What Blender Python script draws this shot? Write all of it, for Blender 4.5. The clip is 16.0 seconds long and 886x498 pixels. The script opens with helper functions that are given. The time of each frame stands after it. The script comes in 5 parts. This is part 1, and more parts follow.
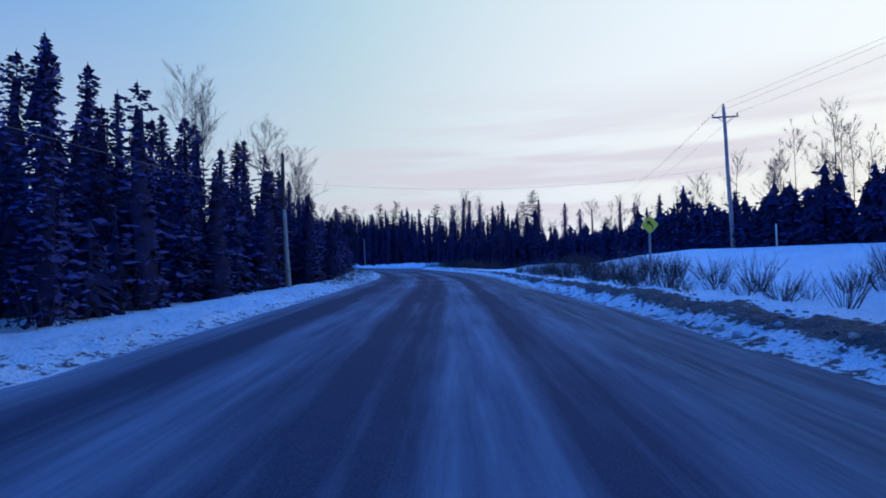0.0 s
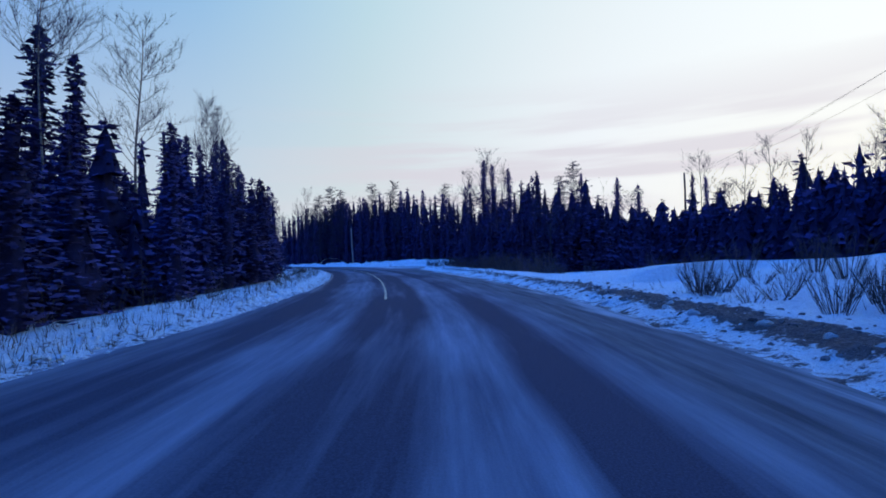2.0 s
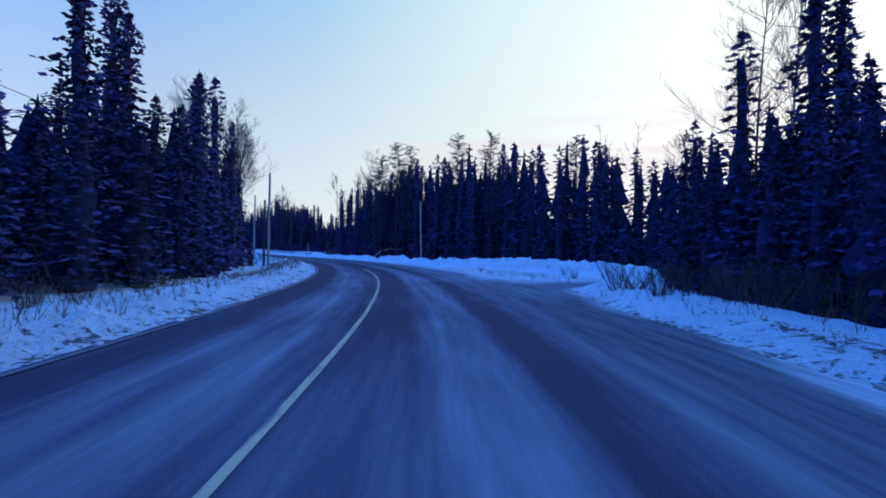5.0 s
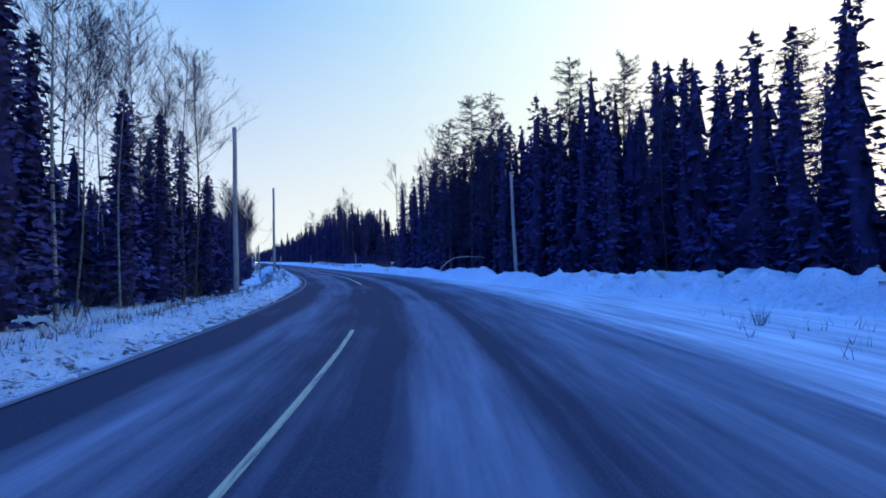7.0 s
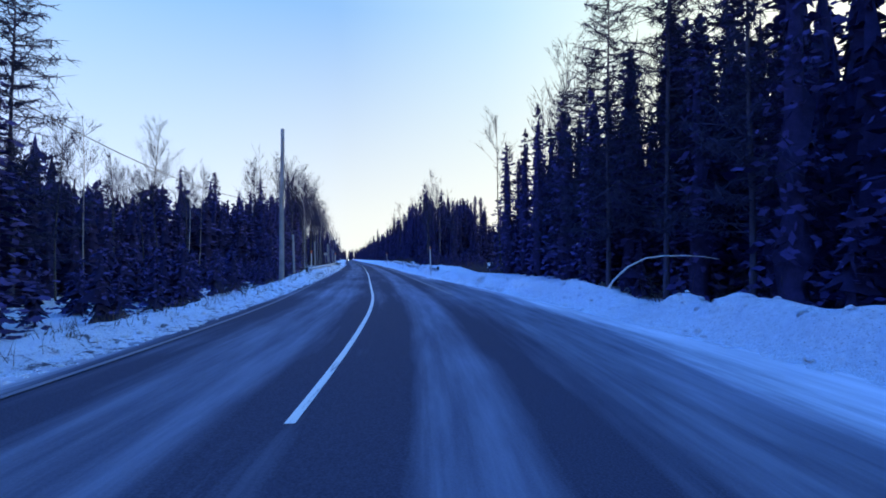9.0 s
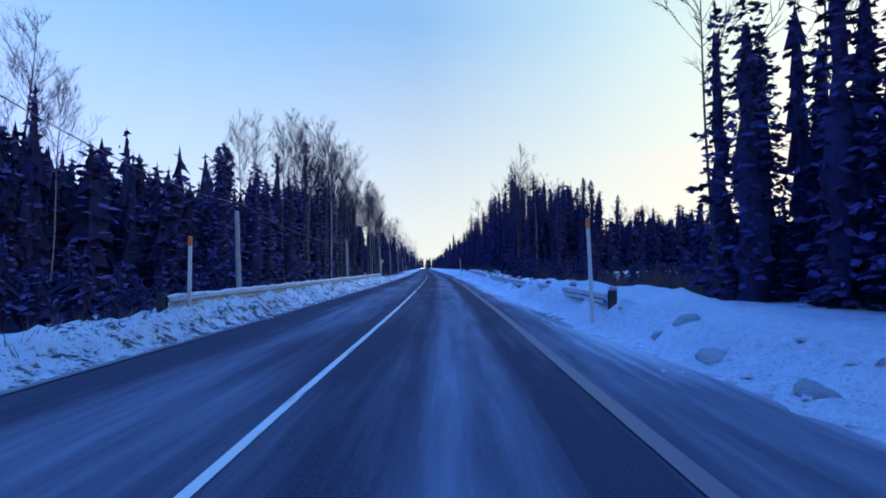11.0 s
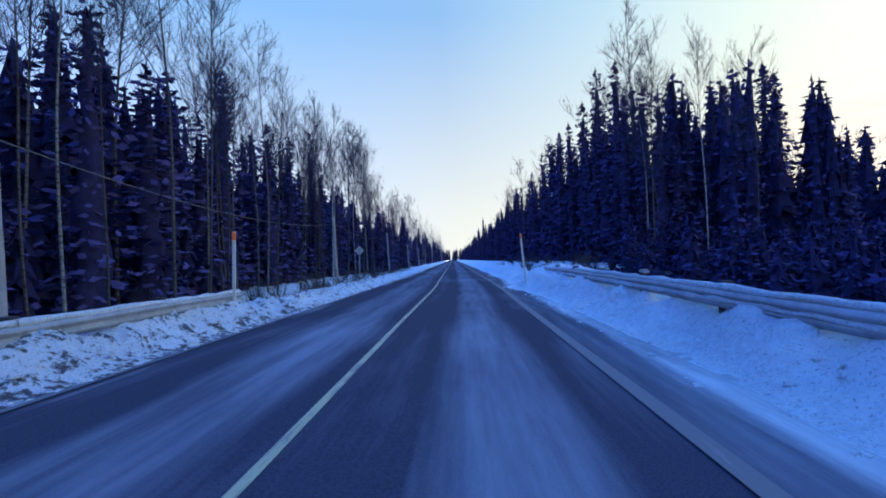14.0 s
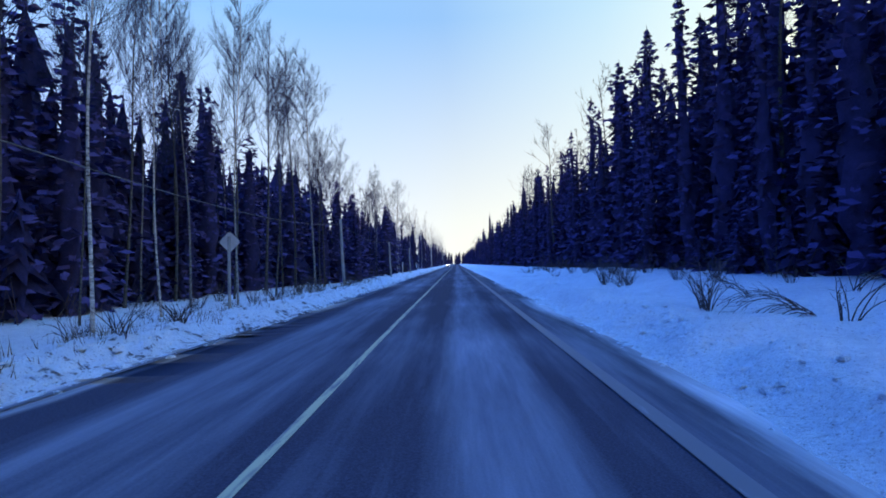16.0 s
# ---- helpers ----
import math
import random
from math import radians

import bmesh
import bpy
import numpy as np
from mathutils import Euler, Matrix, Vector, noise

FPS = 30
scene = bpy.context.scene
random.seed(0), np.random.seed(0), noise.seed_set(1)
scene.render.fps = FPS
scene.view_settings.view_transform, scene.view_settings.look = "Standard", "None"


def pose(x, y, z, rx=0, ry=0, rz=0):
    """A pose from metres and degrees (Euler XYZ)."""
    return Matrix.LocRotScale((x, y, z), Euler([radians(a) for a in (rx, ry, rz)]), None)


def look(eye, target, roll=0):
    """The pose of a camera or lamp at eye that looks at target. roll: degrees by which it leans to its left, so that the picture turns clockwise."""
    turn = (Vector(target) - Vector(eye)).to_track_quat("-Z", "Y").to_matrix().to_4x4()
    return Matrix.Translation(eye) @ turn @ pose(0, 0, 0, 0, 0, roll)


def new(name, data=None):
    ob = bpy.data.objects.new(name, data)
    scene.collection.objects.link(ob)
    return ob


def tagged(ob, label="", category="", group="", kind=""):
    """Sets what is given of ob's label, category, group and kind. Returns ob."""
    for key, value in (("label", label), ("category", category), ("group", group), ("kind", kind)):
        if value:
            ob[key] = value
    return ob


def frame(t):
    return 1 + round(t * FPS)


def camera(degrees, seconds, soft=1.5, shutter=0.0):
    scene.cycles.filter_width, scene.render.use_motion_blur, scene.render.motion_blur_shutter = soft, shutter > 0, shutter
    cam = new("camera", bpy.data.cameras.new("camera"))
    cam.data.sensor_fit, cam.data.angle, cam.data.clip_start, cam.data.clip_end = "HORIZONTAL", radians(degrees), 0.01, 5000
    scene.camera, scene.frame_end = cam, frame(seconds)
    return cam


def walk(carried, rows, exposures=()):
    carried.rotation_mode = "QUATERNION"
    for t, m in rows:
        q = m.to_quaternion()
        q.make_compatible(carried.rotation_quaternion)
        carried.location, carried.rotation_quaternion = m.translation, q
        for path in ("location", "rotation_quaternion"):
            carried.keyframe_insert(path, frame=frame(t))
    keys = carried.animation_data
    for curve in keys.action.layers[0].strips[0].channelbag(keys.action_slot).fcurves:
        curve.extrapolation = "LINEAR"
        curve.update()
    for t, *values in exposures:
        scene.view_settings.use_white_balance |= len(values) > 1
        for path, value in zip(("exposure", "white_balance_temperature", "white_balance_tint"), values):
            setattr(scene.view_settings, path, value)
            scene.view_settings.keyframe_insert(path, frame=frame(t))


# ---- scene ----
cam = camera(84.1, 16.0, soft=1.8)
PATH = [
    (0, (0.598, -3.451, 1.736), (0.615, -1.451, 1.78), -1.3),
    (0.5, (0.894, 4.694, 1.661), (0.922, 6.694, 1.693), -1.4),
    (1, (1.019, 12.745, 1.535), (1.044, 14.745, 1.553), -1.9),
    (1.5, (1.058, 21.561, 1.668), (1.067, 23.561, 1.691), -1.9),
    (2, (1.221, 30.101, 1.657), (1.186, 32.101, 1.684), -1.8),
    (2.5, (1.301, 37.618, 1.704), (1.212, 39.615, 1.743), -0.8),
    (3, (0.694, 45.019, 1.763), (0.553, 47.014, 1.79), -0.1),
    (3.5, (-0.117, 52.54, 1.724), (-0.32, 54.53, 1.743), 0.1),
    (4, (-1.302, 59.753, 1.616), (-1.574, 61.734, 1.632), -0.1),
    (4.2, (-1.85, 62.72, 1.60), (-2.149, 64.697, 1.612), 0.3),
    (6.3, (-8.901, 91.739, 1.693), (-9.509, 93.645, 1.724), -0.6),
    (6.5, (-9.702, 94.66, 1.713), (-10.348, 96.553, 1.747), -1.0),
    (7, (-12.172, 101.548, 1.764), (-12.898, 103.411, 1.798), -1.1),
    (7.5, (-14.975, 108.153, 1.665), (-15.776, 109.985, 1.701), -0.6),
    (8, (-18.134, 114.594, 1.58), (-19.022, 116.386, 1.622), -0.4),
    (8.5, (-21.724, 120.816, 1.59), (-22.7, 122.561, 1.634), -0.8),
    (9, (-25.473, 127.117, 1.674), (-26.547, 128.804, 1.713), 0.0),
    (9.5, (-29.25, 132.675, 1.645), (-30.404, 134.308, 1.687), -0.7),
    (9.7, (-30.925, 135.095, 1.647), (-32.11, 136.705, 1.692), -1.3),
    (11.8, (-52.614, 160.693, 1.502), (-53.991, 162.142, 1.57), 0.8),
    (12, (-54.401, 162.63, 1.659), (-55.785, 164.073, 1.715), 0.6),
    (12.5, (-58.839, 167.679, 1.705), (-60.231, 169.114, 1.758), -0.2),
    (13, (-63.334, 172.811, 1.749), (-64.726, 174.247, 1.782), -1.5),
    (13.5, (-67.957, 178.025, 1.785), (-69.357, 179.452, 1.835), -1.4),
    (14, (-72.467, 182.916, 1.604), (-73.877, 184.334, 1.647), -1.8),
    (14.5, (-77.167, 188.08, 1.638), (-78.582, 189.493, 1.679), -1.1),
    (15, (-81.865, 193.152, 1.584), (-83.278, 194.566, 1.635), -0.8),
    (15.5, (-86.561, 198.254, 1.594), (-87.975, 199.667, 1.661), -1.3),
    (16, (-91.16, 203.277, 1.602), (-92.578, 204.686, 1.661), -1.3),
]
# sky colours by the angle from the sun (0: opposite, 1: at the sun), high and low in the sky
SKY_HIGH = [(0.0, (0.20, 0.50, 1.25)), (0.2, (0.20, 0.49, 1.04)), (0.33, (0.20, 0.47, 0.95)), (0.46, (0.215, 0.46, 0.88)), (0.6, (0.38, 0.64, 0.90)), (0.73, (0.64, 0.86, 0.91)), (0.88, (1.0, 1.08, 1.06)), (1.0, (1.25, 1.3, 1.25))]
SKY_LOW = [(0.0, (0.62, 0.85, 2.7)), (0.1, (0.58, 0.84, 2.1)), (0.25, (0.64, 0.82, 1.15)), (0.46, (0.74, 0.83, 0.86)), (0.73, (0.86, 0.90, 0.86)), (0.9, (1.1, 1.1, 1.08)), (1.0, (1.2, 1.14, 0.96))]
SKY_LIFT = [(0.0, (0, 0, 0)), (0.09, (0.15,) * 3), (0.26, (0.55,) * 3), (0.45, (1, 1, 1))]
ZENITH = [(0.5, (1, 1, 1)), (0.62, (0.16, 0.70, 2.0))]
CLOUD = (0.86, 0.79, 0.83)
SKY_GAIN = 1.0
BALANCE = [(0, 5950, 12), (4.2, 6300, 12), (7.5, 7150, 12), (9.7, 7500, 12), (12, 7400, 11), (16, 7750, 12)]     # white balance on the way: seconds, kelvin, tint
EXPOSURE = [(0, -0.35), (1.5, -0.3), (3.5, -0.2), (4.2, -0.1), (6.3, 0.12), (7.5, 0.28), (9.7, 0.34), (12, 0.16), (16, 0.36)]
walk(cam, [(t, look(eye, target, roll)) for t, eye, target, roll in PATH],
     [(t, stops, *(float(np.interp(t, [b[0] for b in BALANCE], [b[k] for b in BALANCE])) for k in (1, 2))) for t, stops in EXPOSURE])

# ---- world and light: winter dawn, the bright horizon ahead on the east side ----
SUN_AZ = radians(-52)      # turned from +y, to the right
SUN_EL = radians(3)
sun_dir = Vector((-math.sin(SUN_AZ), math.cos(SUN_AZ), math.tan(SUN_EL))).normalized()


def nodes_of(idblock):
    idblock.use_nodes = True
    nt = idblock.node_tree
    nt.nodes.clear()
    return nt, nt.nodes, nt.links


def ramp(nodes, stops, interp="LINEAR"):
    r = nodes.new("ShaderNodeValToRGB")
    r.color_ramp.interpolation = interp
    el = r.color_ramp.elements
    while len(el) < len(stops):
        el.new(0.5)
    for e, (p, c) in zip(el, stops):
        e.position = p
        e.color = (*c, 1) if len(c) == 3 else c
    return r


def math_node(nt, op, a, b=None, clamp=False):
    m = nt.nodes.new("ShaderNodeMath")
    m.operation, m.use_clamp = op, clamp
    for i, v in enumerate((a, b)):
        if v is None:
            continue
        if isinstance(v, (int, float)):
            m.inputs[i].default_value = v
        else:
            nt.links.new(v, m.inputs[i])
    return m.outputs[0]


def mix_rgb(nt, fac, a, b, blend="MIX"):
    m = nt.nodes.new("ShaderNodeMix")
    m.data_type, m.blend_type = "RGBA", blend
    for sock, v in ((m.inputs[0], fac), (m.inputs[6], a), (m.inputs[7], b)):
        if isinstance(v, (int, float)):
            sock.default_value = v
        elif isinstance(v, tuple):
            sock.default_value = (*v, 1)
        else:
            nt.links.new(v, sock)
    return m.outputs[2]


world = bpy.data.worlds.new("dawn_sky")
scene.world = world
nt, nodes, links = nodes_of(world)
tc = nodes.new("ShaderNodeTexCoord")
nrm = nodes.new("ShaderNodeVectorMath")
nrm.operation = "NORMALIZE"
links.new(tc.outputs["Generated"], nrm.inputs[0])
dot = nodes.new("ShaderNodeVectorMath")
dot.operation = "DOT_PRODUCT"
links.new(nrm.outputs[0], dot.inputs[0])
dot.inputs[1].default_value = sun_dir
sep = nodes.new("ShaderNodeSeparateXYZ")
links.new(nrm.outputs[0], sep.inputs[0])
toward = math_node(nt, "MULTIPLY_ADD", dot.outputs["Value"], 0.5)
nt.nodes[-1].inputs[2].default_value = 0.5
# overhead colour by the angle from the sun, and the pale horizon
high = ramp(nodes, SKY_HIGH)
links.new(toward, high.inputs[0])
low = ramp(nodes, SKY_LOW)
links.new(toward, low.inputs[0])
lift = ramp(nodes, SKY_LIFT)
links.new(sep.outputs[2], lift.inputs[0])
sky = mix_rgb(nt, lift.outputs[0], low.outputs[0], high.outputs[0])
# thin mauve cloud streaks low in the east
mp = nodes.new("ShaderNodeMapping")
mp.inputs["Scale"].default_value = (1.3, 1.3, 17)
mp.inputs["Rotation"].default_value = (0.02, 0.05, 0)
links.new(nrm.outputs[0], mp.inputs[0])
cl = nodes.new("ShaderNodeTexNoise")
cl.inputs["Scale"].default_value, cl.inputs["Detail"].default_value = 1.5, 5
cl.inputs["Roughness"].default_value = 0.5
links.new(mp.outputs[0], cl.inputs["Vector"])
clr = ramp(nodes, [(0.40, (0, 0, 0)), (0.62, (1, 1, 1))], "EASE")
links.new(cl.outputs[0], clr.inputs[0])
band = ramp(nodes, [(0.0, (0.25,) * 3), (0.07, (1, 1, 1)), (0.21, (0.85,) * 3), (0.33, (0, 0, 0))])
links.new(sep.outputs[2], band.inputs[0])
east = ramp(nodes, [(0.60, (0, 0, 0)), (0.78, (1, 1, 1))])
links.new(toward, east.inputs[0])
cf = math_node(nt, "MULTIPLY", math_node(nt, "MULTIPLY", clr.outputs[0], band.outputs[0]), math_node(nt, "MULTIPLY", east.outputs[0], 0.8))
sky = mix_rgb(nt, cf, sky, CLOUD)
dim = ramp(nodes, ZENITH)
links.new(sep.outputs[2], dim.inputs[0])
sky = mix_rgb(nt, 1.0, sky, dim.outputs[0], "MULTIPLY")
nishita = nodes.new("ShaderNodeTexSky")
nishita.sky_type, nishita.sun_disc = "NISHITA", False
nishita.sun_elevation, nishita.sun_rotation = SUN_EL, -SUN_AZ
bg1, bg2 = nodes.new("ShaderNodeBackground"), nodes.new("ShaderNodeBackground")
links.new(sky, bg1.inputs[0])
bg1.inputs[1].default_value = SKY_GAIN
links.new(nishita.outputs[0], bg2.inputs[0])
bg2.inputs[1].default_value = 0.004
add = nodes.new("ShaderNodeAddShader")
links.new(bg1.outputs[0], add.inputs[0])
links.new(bg2.outputs[0], add.inputs[1])
wout = nodes.new("ShaderNodeOutputWorld")
links.new(add.outputs[0], wout.inputs[0])

sun = new("sun", bpy.data.lights.new("sun", "SUN"))
sun.data.energy, sun.data.angle, sun.data.color = 0.12, radians(25), (0.3, 0.7, 1.0)
sun.matrix_world = look((60, 60, 60), Vector((60, 60, 60)) - Vector((sun_dir.x, sun_dir.y, 0.16)))

# ---- materials ----


def principled(name, rough=0.8, spec=0.3):
    m = bpy.data.materials.new(name)
    nt, nodes, links = nodes_of(m)
    out = nodes.new("ShaderNodeOutputMaterial")
    p = nodes.new("ShaderNodeBsdfPrincipled")
    p.inputs["Roughness"].default_value = rough
    p.inputs["Specular IOR Level"].default_value = spec
    links.new(p.outputs[0], out.inputs[0])
    return m, nt, p


def noise_tex(nt, scale, detail=4, rough=0.55, vec=None):
    n = nt.nodes.new("ShaderNodeTexNoise")
    n.inputs["Scale"].default_value, n.inputs["Detail"].default_value, n.inputs["Roughness"].default_value = scale, detail, rough
    if vec is None:
        c = nt.nodes.new("ShaderNodeTexCoord")
        vec = c.outputs["Object"]
    nt.links.new(vec, n.inputs["Vector"])
    return n.outputs[0]


def bump(nt, p, height, strength=0.4, dist=0.05):
    b = nt.nodes.new("ShaderNodeBump")
    b.inputs["Strength"].default_value, b.inputs["Distance"].default_value = strength, dist
    nt.links.new(height, b.inputs["Height"])
    nt.links.new(b.outputs[0], p.inputs["Normal"])


def attr(nt, name):
    a = nt.nodes.new("ShaderNodeAttribute")
    a.attribute_name = name
    return a.outputs["Fac"]


def speckled(name, dark, light, scale, rough=0.85, bumps=0.3, fine=6.0, spec=0.25, metal=0.0, per_object=0.0):
    """A plain weathered surface: two colours mixed by two sizes of noise."""
    m, nt, p = principled(name, rough, spec)
    a, b = noise_tex(nt, scale), noise_tex(nt, scale * fine, 6)
    f = math_node(nt, "ADD", math_node(nt, "MULTIPLY", a, 0.6), math_node(nt, "MULTIPLY", b, 0.4))
    r = ramp(nt.nodes, [(0.34, dark), (0.66, light)])
    nt.links.new(f, r.inputs[0])
    col = r.outputs[0]
    if per_object:
        oi = nt.nodes.new("ShaderNodeObjectInfo")
        v = math_node(nt, "MULTIPLY_ADD", oi.outputs["Random"], per_object)
        nt.nodes[-1].inputs[2].default_value = 1 - per_object / 2
        col = mix_rgb(nt, 1.0, col, v, "MULTIPLY")
    nt.links.new(col, p.inputs["Base Color"])
    p.inputs["Metallic"].default_value = metal
    bump(nt, p, b, bumps, 0.02)
    return m


def birch_bark(name):
    m, nt, p = principled(name, 0.75, 0.25)
    c = nt.nodes.new("ShaderNodeTexCoord")
    s = nt.nodes.new("ShaderNodeMapping")
    s.inputs["Scale"].default_value = (3, 3, 9)
    nt.links.new(c.outputs["Object"], s.inputs[0])
    n = noise_tex(nt, 1.6, 5, 0.65, s.outputs[0])
    r = ramp(nt.nodes, [(0.36, (0.05, 0.05, 0.05)), (0.46, (0.30, 0.30, 0.30)), (0.7, (0.66, 0.66, 0.65))])
    nt.links.new(n, r.inputs[0])
    oi = nt.nodes.new("ShaderNodeObjectInfo")
    k = math_node(nt, "MULTIPLY_ADD", math_node(nt, "POWER", oi.outputs["Random"], 3.5), 0.86)
    nt.nodes[-1].inputs[2].default_value = 0.12
    nt.links.new(mix_rgb(nt, 1.0, r.outputs[0], k, "MULTIPLY"), p.inputs["Base Color"])
    bump(nt, p, n, 0.3, 0.02)
    return m


def snow_mat(name, low_c, high_c):
    """Snow with wind ripples, crumbs and fine grit; the attribute dirt darkens it where the plough has mixed in sand."""
    m, nt, p = principled(name, 0.8, 0.15)
    big, mid, small, tiny = noise_tex(nt, 0.35, 4), noise_tex(nt, 2.2, 5), noise_tex(nt, 7, 6, 0.7), noise_tex(nt, 26, 4, 0.7)
    f = math_node(nt, "ADD", math_node(nt, "MULTIPLY", big, 0.4), math_node(nt, "MULTIPLY", small, 0.6))
    r = ramp(nt.nodes, [(0.38, low_c), (0.58, high_c)])
    nt.links.new(f, r.inputs[0])
    speck = ramp(nt.nodes, [(0.34, (0.30, 0.29, 0.29)), (0.43, (1, 1, 1))])
    nt.links.new(tiny, speck.inputs[0])
    col = mix_rgb(nt, 0.8, r.outputs[0], speck.outputs[0], "MULTIPLY")
    grit = ramp(nt.nodes, [(0.38, (0.022, 0.022, 0.026)), (0.62, (0.15, 0.15, 0.165))])
    nt.links.new(math_node(nt, "ADD", math_node(nt, "MULTIPLY", small, 0.5), math_node(nt, "MULTIPLY", tiny, 0.5)), grit.inputs[0])
    clump = math_node(nt, "ADD", math_node(nt, "MULTIPLY", small, 0.6), math_node(nt, "MULTIPLY", mid, 0.4))
    d = math_node(nt, "MULTIPLY", math_node(nt, "ADD", clump, math_node(nt, "MULTIPLY_ADD", attr(nt, "dirt"), 0.42)), 16.0, clamp=True)
    next(n for n in nt.nodes if n.type == "MATH" and n.operation == "MULTIPLY_ADD").inputs[2].default_value = -0.74
    nt.links.new(mix_rgb(nt, d, col, grit.outputs[0]), p.inputs["Base Color"])
    h = math_node(nt, "ADD", math_node(nt, "MULTIPLY", mid, 0.7), math_node(nt, "ADD", math_node(nt, "MULTIPLY", small, 0.9), math_node(nt, "MULTIPLY", tiny, 0.35)))
    bump(nt, p, h, 1.0, 0.16)
    return m


def road_mat(name):
    """Worn cold asphalt: bare wheel tracks, dry frost and salt drawn out along the lanes, packed snow by the attribute pack."""
    m, nt, p = principled(name, 0.85, 0.06)
    uv = nt.nodes.new("ShaderNodeUVMap")
    uv.uv_map = "lane"
    sp = nt.nodes.new("ShaderNodeSeparateXYZ")
    nt.links.new(uv.outputs[0], sp.inputs[0])
    across = math_node(nt, "MULTIPLY_ADD", sp.outputs[1], 1 / 24)     # -12..12 m on 0..1
    nt.nodes[-1].inputs[2].default_value = 0.5
    st = nt.nodes.new("ShaderNodeMapping")
    st.inputs["Scale"].default_value = (0.035, 1.0, 1)
    nt.links.new(uv.outputs[0], st.inputs[0])
    streak = noise_tex(nt, 1.0, 5, 0.6, st.outputs[0])
    st2 = nt.nodes.new("ShaderNodeMapping")
    st2.inputs["Scale"].default_value = (0.22, 2.6, 1)
    nt.links.new(uv.outputs[0], st2.inputs[0])
    fine = noise_tex(nt, 1.0, 6, 0.65, st2.outputs[0])
    grain = noise_tex(nt, 45, 4, 0.6)
    patch = noise_tex(nt, 0.12, 3, 0.5)

    def q(d):
        return 0.5 + d / 24

    # frost by the place across the road: pale between the wheel tracks, dark in them
    prof = ramp(nt.nodes, [(q(d), (v,) * 3) for d, v in ((-6.6, 0.7), (-5.7, 0.3), (-5.1, 0.0), (-4.3, 0.05), (-3.6, 0.36), (-2.5, 0.36), (-1.9, 0.05), (-1.1, 0.10),
                                                        (-0.8, 0.0), (-0.4, 0.05), (0.0, 0.44), (0.85, 0.42), (1.25, 0.02), (1.8, 0.12), (2.5, 0.42), (4.8, 0.6))])
    nt.links.new(across, prof.inputs[0])
    f = math_node(nt, "ADD", prof.outputs[0], math_node(nt, "MULTIPLY_ADD", streak, 0.9))
    nt.nodes[-1].inputs[2].default_value = -0.45
    nt.nodes[-2].inputs[2].default_value = -0.45
    f = math_node(nt, "ADD", f, math_node(nt, "MULTIPLY", math_node(nt, "SUBTRACT", fine, 0.5), 0.42))
    f = math_node(nt, "ADD", f, math_node(nt, "MULTIPLY", math_node(nt, "SUBTRACT", patch, 0.5), 0.7), clamp=True)
    asph = ramp(nt.nodes, [(0.3, (0.030, 0.033, 0.05)), (0.7, (0.06, 0.065, 0.095))])
    nt.links.new(grain, asph.inputs[0])
    frost = ramp(nt.nodes, [(0.3, (0.21, 0.24, 0.31)), (0.7, (0.38, 0.42, 0.50))])
    nt.links.new(fine, frost.inputs[0])
    f = math_node(nt, "MULTIPLY_ADD", f, 0.98, clamp=True)
    nt.nodes[-1].inputs[2].default_value = -0.05
    col = mix_rgb(nt, f, asph.outputs[0], frost.outputs[0])
    # grit and packed snow on the shoulders
    dirt_f = math_node(nt, "MULTIPLY", attr(nt, "dirt"), math_node(nt, "ADD", streak, 0.3), clamp=True)
    dirt = ramp(nt.nodes, [(0.35, (0.04, 0.042, 0.048)), (0.65, (0.14, 0.145, 0.155))])
    nt.links.new(fine, dirt.inputs[0])
    col = mix_rgb(nt, dirt_f, col, dirt.outputs[0])
    pk = math_node(nt, "MULTIPLY_ADD", math_node(nt, "ADD", math_node(nt, "MULTIPLY", fine, 0.8), math_node(nt, "MULTIPLY", streak, 0.7)), 1.2)
    nt.nodes[-1].inputs[2].default_value = -0.9
    pf = math_node(nt, "ADD", math_node(nt, "MULTIPLY_ADD", attr(nt, "pack"), 1.9), pk, clamp=True)
    nt.nodes[-2].inputs[2].default_value = -0.95
    white = ramp(nt.nodes, [(0.3, (0.40, 0.42, 0.44)), (0.7, (0.68, 0.70, 0.72))])
    nt.links.new(fine, white.inputs[0])
    col = mix_rgb(nt, pf, col, white.outputs[0])
    nt.links.new(col, p.inputs["Base Color"])
    bump(nt, p, math_node(nt, "ADD", grain, math_node(nt, "MULTIPLY", fine, 2.0)), 0.35, 0.012)
    return m


def worn_paint(name, paint, gone=0.45):
    """Road paint rubbed through to the asphalt in places."""
    m, nt, p = principled(name, 0.6, 0.3)
    uv = nt.nodes.new("ShaderNodeUVMap")
    uv.uv_map = "lane"
    st = nt.nodes.new("ShaderNodeMapping")
    st.inputs["Scale"].default_value = (0.8, 9, 1)
    nt.links.new(uv.outputs[0], st.inputs[0])
    n = noise_tex(nt, 1.0, 6, 0.7, st.outputs[0])
    r = ramp(nt.nodes, [(gone - 0.08, (0.13, 0.135, 0.155)), (gone + 0.06, paint)])
    nt.links.new(n, r.inputs[0])
    nt.links.new(r.outputs[0], p.inputs["Base Color"])
    return m


